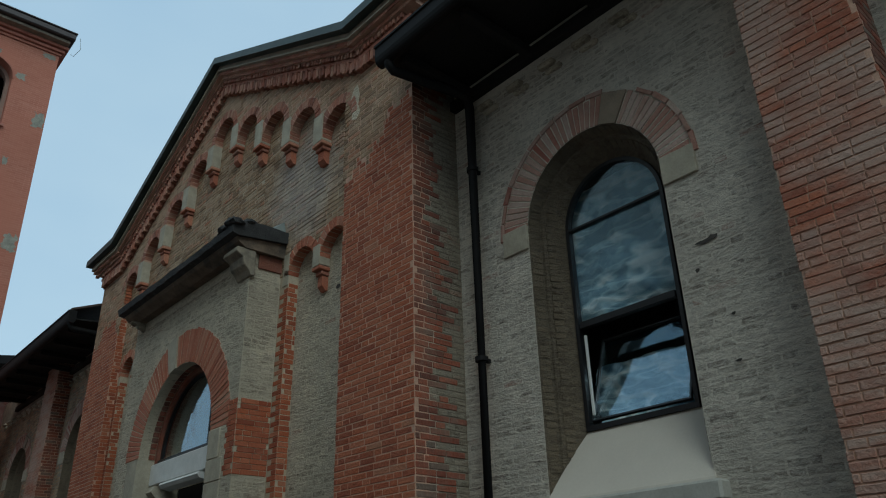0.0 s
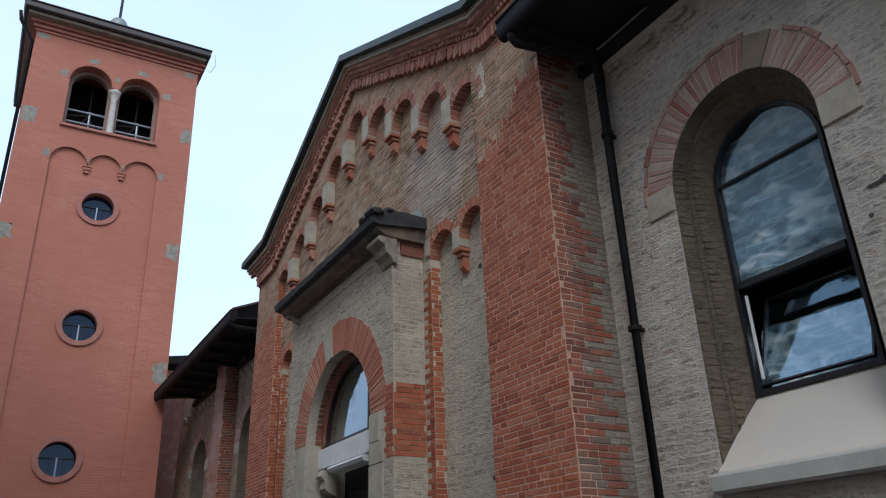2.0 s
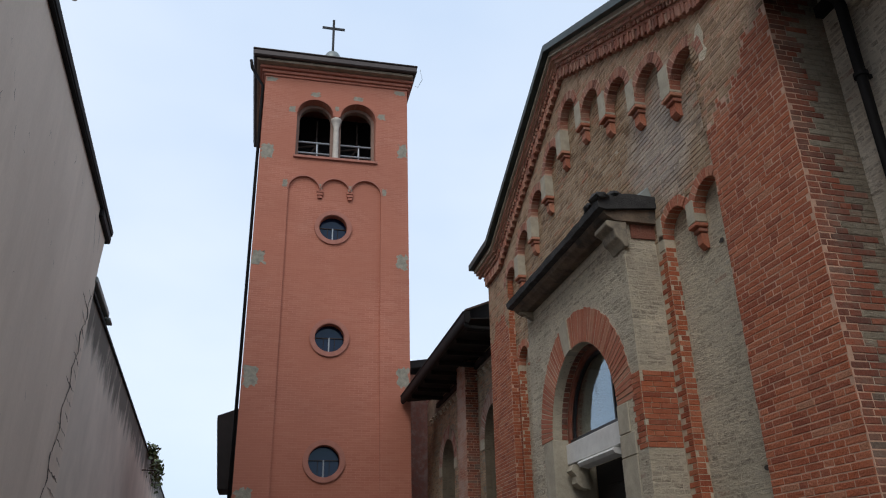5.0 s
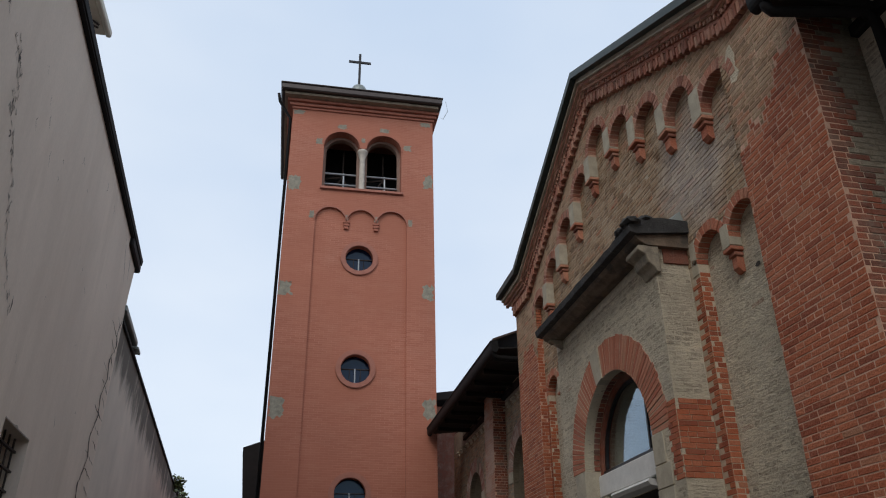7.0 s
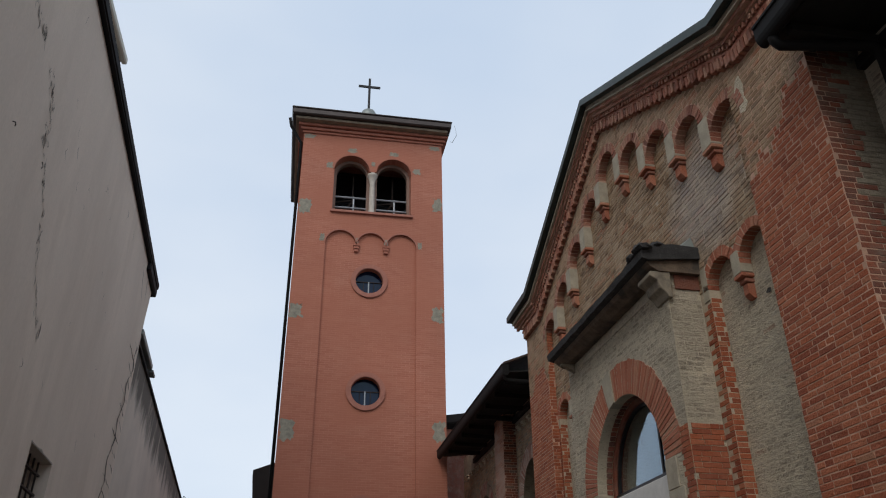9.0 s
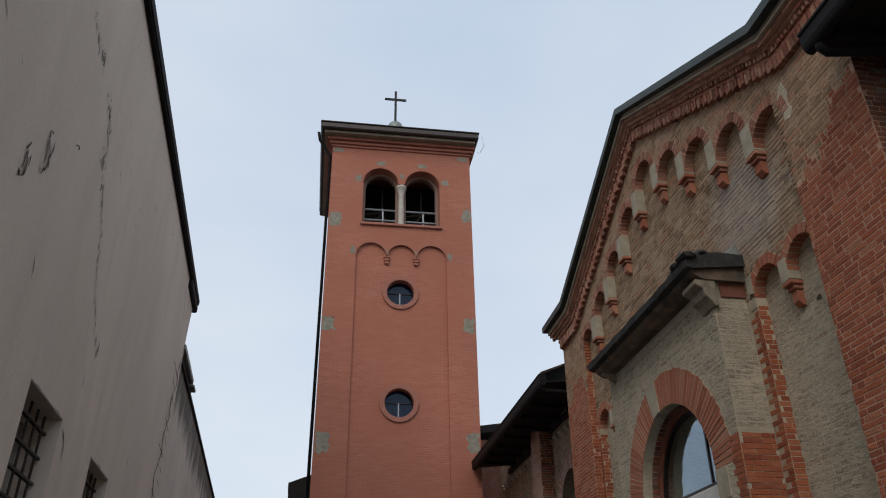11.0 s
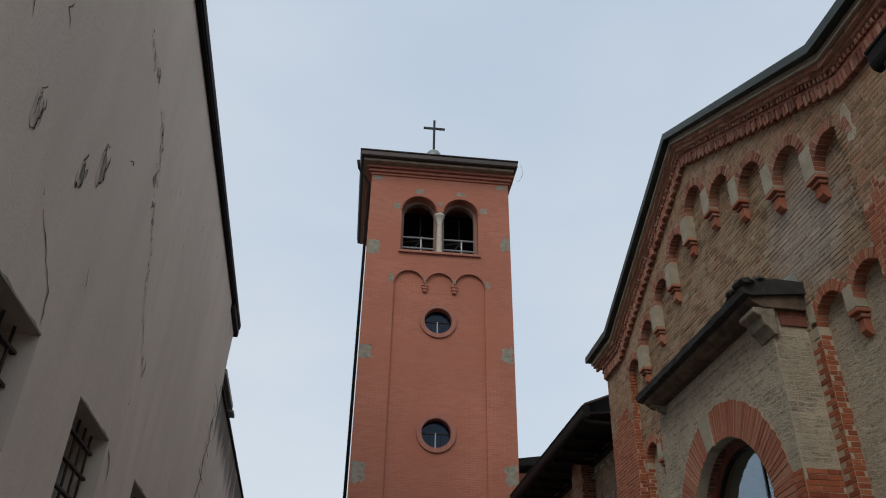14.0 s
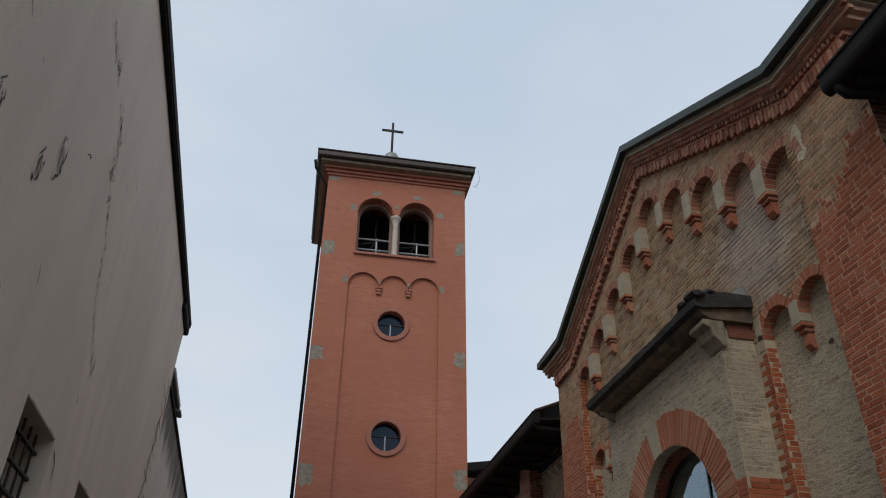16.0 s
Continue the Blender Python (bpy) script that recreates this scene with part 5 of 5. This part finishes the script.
# downpipe on the tower's edge, lightning cable
bm = bmesh.new()
tube(bm, [(TX0 - 0.5, TY - 0.2, 17.75), (TX0 - 0.45, TY - 0.1, 17.5), (TX0 - 0.07, TY + 0.12, 17.0), (TX0 - 0.07, TY + 0.12, 0.1)], 0.05, 10)
part("downpipe", bm, gutter_metal, tower, "dark metal downpipe on the edge", smooth=True)
bm = bmesh.new()
tube(bm, [(TX1 + 0.38, TY - 0.5, 17.9), (TX1 + 0.44, TY - 0.5, 17.5), (TX1 + 0.32, TY - 0.3, 17.3), (TX1 + 0.24, TY - 0.3, 17.35)], 0.008, 6)
part("cable", bm, lead, tower, "thin loose grey cable")


def patch(cx, cz, w, h, seed):
    """A thin repair of grey-green render with a ragged outline."""
    rng = random.Random(seed)
    pts = []
    for a, b, n in (((-1, -1), (1, -1), 7), ((1, -1), (1, 1), 8), ((1, 1), (-1, 1), 7), ((-1, 1), (-1, -1), 8)):
        for i in range(n):
            t = i / n
            u, v = a[0] + (b[0] - a[0]) * t, a[1] + (b[1] - a[1]) * t
            pts.append((cx + w / 2 * u * rng.uniform(0.55, 1.08), cz + h / 2 * v * rng.uniform(0.6, 1.05)))
    pts = [(min(max(x, TX0 + 0.004), TX1 - 0.004), z) for x, z in pts]
    bm = bmesh.new()
    plate(bm, pts, [], TY - 0.004, TY + 0.01, AX_Y)
    part("render_patch", bm, repair, tower, "grey-green render patch")


for i, (x, z, w, h) in enumerate(((-0.84, 14.45, 0.46, 0.62), (3.5, 14.88, 0.36, 0.60), (-0.85, 10.81, 0.44, 0.5), (3.46, 10.9, 0.42, 0.6), (-0.84, 7.2, 0.44, 0.66), (3.46, 7.3, 0.42, 0.66), (-0.85, 17.22, 0.42, 0.2), (3.42, 17.2, 0.4, 0.22),
                                  (-0.13, 16.12, 0.26, 0.26), (0.6, 16.78, 0.36, 0.2), (2.0, 16.78, 0.36, 0.18), (2.8, 16.15, 0.3, 0.26), (-0.22, 13.35, 0.18, 0.32), (2.9, 13.3, 0.16, 0.3), (-0.8, 4.0, 0.5, 0.5), (0.865, 13.33, 0.13, 0.22), (1.805, 13.33, 0.13, 0.22), (1.315, 16.3, 0.16, 0.2))):
    patch(x, z, w, h, 700 + i)
# the old tower leans a little
tower.location.x += 0.235
tower.rotation_euler.y = -0.017
# lower building behind the tower with a dark eave
lb = thing("rear_wing", (-0.9, 26, 0), "dark overhanging eave of a wing behind the tower", "building")
box_part("wall", (-1.10, 26.8, 0), (-0.2, 34, 6.6), tower_brick, lb, bevel=0)
bm = bmesh.new()
plate(bm, [(-1.66, 6.55), (-1.66, 6.72), (-1.0, 6.98), (-0.6, 6.98), (-0.6, 4.55), (-1.45, 4.55)], [], 25.2, 26.75, AX_Y)
part("eave_end", bm, dark_wood, lb, "dark boarded eave end")

# ---- plastered house along the alley: local x 0 is the wall face ----
HM = Matrix.Translation((-2.252, 0.04, -0.15)) @ Matrix.Rotation(math.atan(0.061), 4, "Z") @ Matrix.Scale(1.07, 4)
house = thing("plastered_house", (-2.6, 5, 0), "old beige plastered house with cracked wall and barred windows", "house")
WINS = [(3.86, 4.80), (5.75, 6.68), (7.84, 8.75), (1.9, 2.85)]
WZ0, WZ1 = 2.45, 3.27
bm = bmesh.new()
plate(bm, [(-7, 0), (12.42, 0), (12.30, 4.0), (12.36, 6.3), (12.5, 6.93), (-7, 6.93)], [[(a, WZ0), (b, WZ0), (b, WZ1), (a, WZ1)] for a, b in WINS], 0.0, -0.5)
bmesh.ops.transform(bm, matrix=HM, verts=bm.verts)
house_wall = part("wall", bm, plaster, house, "beige plaster with cracks and streaks")
bm = bmesh.new()
box(bm, (-3.2, -7, 0), (-0.5, 12.3, 6.9), HM)
part("house_body", bm, plaster_bare, house)
# thin eave with gutter
bm = bmesh.new()
plate(bm, [(-0.3, 6.93), (0.05, 6.93), (0.05, 6.95), (0.065, 6.955), (0.072, 7.03), (0.03, 7.045), (-0.3, 7.07)], [], -7, 12.66, lambda a, b, d: Vector((a, d, b)))
bmesh.ops.transform(bm, matrix=HM, verts=bm.verts)
part("eave", bm, gutter_metal, house, "dark metal eave edge")
bm = bmesh.new()
box(bm, (-0.1, 11.6, 6.80), (0.06, 12.64, 6.93), HM, 0.02)
part("gutter_end", bm, gutter_metal, house)
bm = bmesh.new()
plate(bm, [(0.03, 7.045), (-3.3, 8.2), (-3.3, 7.0), (-0.3, 7.0)], [], -7, 12.6, lambda a, b, d: Vector((a, d, b)))
bmesh.ops.transform(bm, matrix=HM, verts=bm.verts)
part("house_roof", bm, roof_tile, house)

# taller house behind it: a cream wall and pale overhanging eave
tall = thing("tall_house", (-8, 10, 0), "tall cream rendered house with pale overhanging eave", "house")
box_part("wall", (-9.5, -4.0, 0), (-6.42, 17.7, 16.15), cream, tall, "smooth cream render", 0.01)
box_part("eave", (-9.8, -4.3, 16.15), (-6.14, 18.2, 16.30), tall_paint, tall, "pale painted eave", 0.02)
box_part("gutter", (-6.14, -4.3, 16.13), (-6.0, 18.26, 16.34), tall_paint, tall, "pale metal gutter", 0.03)
bm = bmesh.new()
for dz in (-0.02, 0.16):
    tube(bm, [(-6.42, 17.6, 16.02 + dz), (-6.2, 17.72, 16.0 + dz * 0.5)], 0.03, 6)
part("bracket", bm, iron, tall, "dark iron gutter bracket")


def barred_window(a, b, seed):
    w = new("barred_window")
    w.location = HM @ Vector((0, (a + b) / 2, WZ0))
    under(w, house)
    tagged(w, "small deep window with rusty iron bars")
    rng = random.Random(seed)
    bm = bmesh.new()
    box(bm, (-0.30, a - 0.03, WZ0 - 0.03), (-0.28, b + 0.03, WZ1 + 0.03), HM)
    part("pane", bm, glass_blue, w)
    bm = bmesh.new()
    for y0, y1, z0, z1 in ((a, a + 0.06, WZ0, WZ1), (b - 0.06, b, WZ0, WZ1), (a, b, WZ0, WZ0 + 0.06), (a, b, WZ1 - 0.06, WZ1), ((a + b) / 2 - 0.04, (a + b) / 2 + 0.04, WZ0, WZ1)):
        box(bm, (-0.28, y0, z0), (-0.235, y1, z1), HM, 0.004)
    part("window_frame", bm, plaster_white, w, "worn pale timber frame")
    for i in range(5):
        y = a + (b - a) * (i + 0.5) / 5
        bm = bmesh.new()
        tube(bm, [HM @ Vector((-0.10, y, WZ0 - 0.01)), HM @ Vector((-0.10, y, WZ1 + 0.01))], 0.011, 6)
        part("bar", bm, iron, w)
    for z in (WZ0 + 0.16, WZ0 + 0.34, WZ0 + 0.52, WZ0 + 0.70):
        bm = bmesh.new()
        box(bm, (-0.115, a - 0.01, z), (-0.085, b + 0.01, z + 0.018), HM)
        part("bar", bm, iron, w)
    bm = bmesh.new()
    box(bm, (-0.2, a - 0.05, WZ0 - 0.06), (0.03, b + 0.05, WZ0), HM, 0.012)
    part("sill", bm, plaster_bare, w, "chipped grey sill")
    # worn arris over the opening
    bm = bmesh.new()
    n = 14
    lower = [(a + (b - a) * i / n, WZ1 + 0.002) for i in range(n + 1)]
    upper = [(y, z + 0.012 + 0.03 * max(0, noise.noise(Vector((y * 7, seed, 0))))) for y, z in reversed(lower)]
    plate(bm, lower + upper, [], -0.004, 0.003)
    bmesh.ops.transform(bm, matrix=HM, verts=bm.verts)
    part("worn_edge", bm, plaster_bare, w, "crumbled plaster edge")


for i, (a, b) in enumerate(WINS):
    barred_window(a, b, 30 + i)


def crack(points, width, seed, parent, mat=crack_dark, x=0.003):
    """A jagged crack through the plaster along a few points (along the wall, up)."""
    rng = random.Random(seed)
    path = []
    for (a, b), (c, d) in zip(points, points[1:]):
        n = max(2, int(math.hypot(c - a, d - b) / 0.06))
        path += [(a + (c - a) * i / n + rng.uniform(-0.016, 0.016), b + (d - b) * i / n + rng.uniform(-0.016, 0.016)) for i in range(n)]
    path.append(points[-1])
    bm = bmesh.new()
    rows = []
    for i, (y, z) in enumerate(path):
        t = i / (len(path) - 1)
        w = 1.5 * width * (0.35 + rng.random()) * min(1, 6 * t + 0.2, 6 * (1 - t) + 0.2)
        rows.append((bm.verts.new((x, y - w, z)), bm.verts.new((x, y + w, z + w * 0.5))))
    for p, q in zip(rows, rows[1:]):
        bm.faces.new((p[0], p[1], q[1], q[0]))
    bmesh.ops.transform(bm, matrix=HM, verts=bm.verts)
    part("crack", bm, mat, parent)


def spall(y, z, w, h, lean, seed, parent):
    """A leaf-shaped blister where the plaster has lifted: bare undercoat with a raised dark rim."""
    rng = random.Random(seed)
    ring = []
    for t in np.linspace(0, 2 * math.pi, 17)[:-1]:
        k = rng.uniform(0.75, 1.15)
        ring.append((y + k * (w * math.cos(t) + lean * h * math.sin(t)), z + k * h * math.sin(t)))
    bm = bmesh.new()
    inner = [bm.verts.new((0.002, a, b)) for a, b in ring]
    mid = bm.verts.new((0.010, y, z))
    for i in range(16):
        bm.faces.new((inner[i], inner[(i + 1) % 16], mid))
    bmesh.ops.transform(bm, matrix=HM, verts=bm.verts)
    part("lifted_plaster", bm, plaster, parent)
    crack([ring[i % 16] for i in range(11, 19)], 0.006, seed + 1, parent, x=0.006)
    crack([ring[i] for i in range(4, 8)], 0.005, seed + 2, parent, x=0.006)
    for q in range(4):
        t = (q - 1.5) * 0.35
        crack([(y + w * 0.7 * t - 0.3 * w, z + h * (0.6 - 0.1 * q)), (y + w * t, z + h * 0.1), (y + w * t + 0.3 * w, z - h * 0.7)], 0.004 + 0.002 * (q % 2), seed * 31 + q, parent, plaster_bare if q % 2 else crack_dark, x=0.012)


spall(4.88, 4.47, 0.07, 0.17, 0.1, 1, house_wall)
spall(4.60, 4.22, 0.05, 0.13, 0.2, 2, house_wall)
spall(3.86, 4.06, 0.06, 0.13, 0.0, 3, house_wall)
FLAKE = [(4.9, 5.75), (5.3, 5.75), (5.75, 5.65), (5.95, 5.45), (6.05, 5.15), (6.4, 4.85), (6.65, 4.4), (7.2, 4.0)]
rng = random.Random(12)
for i in range(110):
    k = rng.uniform(0, 6.99)
    (a, b), (c, d) = FLAKE[int(k)], FLAKE[int(k) + 1]
    y, z = a + (c - a) * (k % 1) + rng.gauss(0, 0.035), b + (d - b) * (k % 1) + rng.gauss(0, 0.03)
    l = rng.uniform(0.02, 0.10)
    crack([(y, z), (y + rng.uniform(-0.01, 0.04), z - l * 0.6), (y + rng.uniform(-0.01, 0.05), z - l)], rng.uniform(0.002, 0.007), 300 + i, house_wall, plaster_bare if i % 5 else crack_dark)
crack([(7.2, 4.12), (7.21, 3.98)], 0.016, 13, house_wall)
crack([(4.75, 3.30), (4.70, 3.48), (4.5, 3.62), (4.3, 3.75)], 0.005, 14, house_wall)
crack([(6.72, 3.24), (6.85, 3.16), (6.88, 3.02)], 0.009, 15, house_wall)
crack([(3.4, 4.5), (3.5, 4.28)], 0.005, 16, house_wall)
crack([(11.3, 6.75), (11.6, 6.4), (11.75, 6.25)], 0.006, 17, house_wall)
crack([(11.9, 6.75), (12.0, 6.4)], 0.006, 18, house_wall)
rng = random.Random(77)
for i in range(34):
    y, z = rng.uniform(2.5, 11.5), rng.uniform(3.6, 6.7)
    l = rng.uniform(0.03, 0.16)
    crack([(y, z), (y + rng.uniform(-0.03, 0.05), z - l * 0.5), (y + rng.uniform(-0.04, 0.06), z - l)], rng.uniform(0.0015, 0.005), 200 + i, house_wall)
hook = bmesh.new()
tube(hook, [HM @ Vector(p) for p in ((0, 5.34, 4.86), (0.018, 5.34, 4.858), (0.024, 5.345, 4.845), (0.022, 5.347, 4.828))], 0.004, 6)
part("wall_hook", hook, iron, house, "small rusty iron hook")

# ---- taller yard wall beyond the house ----
yard = thing("yard_wall", (-3.2, 20, 0), "long stained plaster yard wall with dark coping", "wall")
bm = bmesh.new()
plate(bm, [(12.33, 0), (42, 0), (42, 5.93), (12.33, 5.93)], [], -0.06, -0.45)
bmesh.ops.transform(bm, matrix=HM, verts=bm.verts)
yw = part("wall", bm, plaster_runoff, yard)
bm = bmesh.new()
plate(bm, [(-0.5, 5.93), (-0.02, 5.93), (-0.02, 5.97), (-0.25, 6.03), (-0.5, 6.0)], [], 12.4, 42, lambda a, b, d: Vector((a, d, b)))
bmesh.ops.transform(bm, matrix=HM, verts=bm.verts)
part("coping", bm, stone_dark, yard, "blackened thin coping")
bm = bmesh.new()
box(bm, (-0.35, 12.3, 6.03), (0.03, 14.0, 6.12), HM @ Matrix.Translation((0, 0, 0.0)), 0.01)
box(bm, (-0.3, 14.03, 6.0), (0.05, 14.35, 6.05), HM, 0.01)
part("sheet_cover", bm, lead, yard, "grey-green metal sheet over the coping")
crack([(12.36, 5.95), (12.08, 5.6), (12.2, 5.4), (11.9, 5.1), (12.02, 4.85), (11.78, 4.55), (11.9, 4.3), (11.62, 3.95), (11.76, 3.7), (11.45, 3.3), (11.6, 3.05), (11.3, 2.7), (11.35, 2.4)], 0.022, 21, house_wall, x=0.004)
for i in range(16):
    z = 2.7 + i * 0.2
    crack([(12.25, z), (11.9 - 0.2 * (i % 3), z + 0.07)], 0.02, 60 + i, house_wall, plaster_bare if i % 2 else crack_dark, x=0.003)
bm = bmesh.new()
tube(bm, [HM @ Vector(p) for p in ((-0.1, 26.0, 5.2), (0.35, 26.0, 5.2))], 0.02, 6)
part("iron_peg", bm, iron, yard)


def climber(y0, y1, n, seed):
    """A straggling climber hanging over the wall's top: stems and many small leaves."""
    rng = random.Random(seed)
    c = thing("climbing_plant", HM @ Vector((-0.1, (y0 + y1) / 2, 5.9)), "straggling green climber hanging over the wall top", "plant")
    bm = bmesh.new()
    stems = []
    for i in range(16):
        y = rng.uniform(y0, y1)
        p = [Vector((-0.15, y, 5.95)), Vector((0.0, y + rng.uniform(-0.2, 0.2), 5.98 + rng.random() * 0.12)), Vector((0.1, y + rng.uniform(-0.4, 0.4), 5.9 + rng.random() * 0.22)), Vector((0.12, y + rng.uniform(-0.5, 0.5), 5.0 + rng.random() * 0.6))]
        stems.append(p)
        tube(bm, [HM @ q for q in p], [0.015, 0.011, 0.008, 0.004], 5)
    part("stem", bm, iron, c)
    vs, fs = [], []
    for i in range(n):
        p = stems[rng.randrange(16)]
        k = rng.randrange(3)
        q = p[k].lerp(p[k + 1], rng.random()) + Vector((rng.uniform(-0.1, 0.16), rng.uniform(-0.16, 0.16), rng.uniform(-0.14, 0.14)))
        r = Euler((rng.uniform(-1, 1), rng.uniform(-1, 1), rng.uniform(0, 6.28))).to_matrix()
        s = rng.uniform(0.05, 0.10)
        m = len(vs)
        vs += [tuple(HM @ (q + r @ Vector(v) * s)) for v in ((0, -1, 0), (0.6, -0.2, 0.12), (0.35, 0.6, 0), (0, 1.1, -0.1), (-0.35, 0.6, 0), (-0.6, -0.2, 0.12))]
        fs.append(tuple(range(m, m + 6)))
    me = bpy.data.meshes.new("leaves")
    me.from_pydata(vs, [], fs)
    tagged(link_mesh("leaves", me, leaf, c), kind="stuff")


climber(26.8, 28.3, 190, 5)
climber(29.8, 32.5, 300, 6)
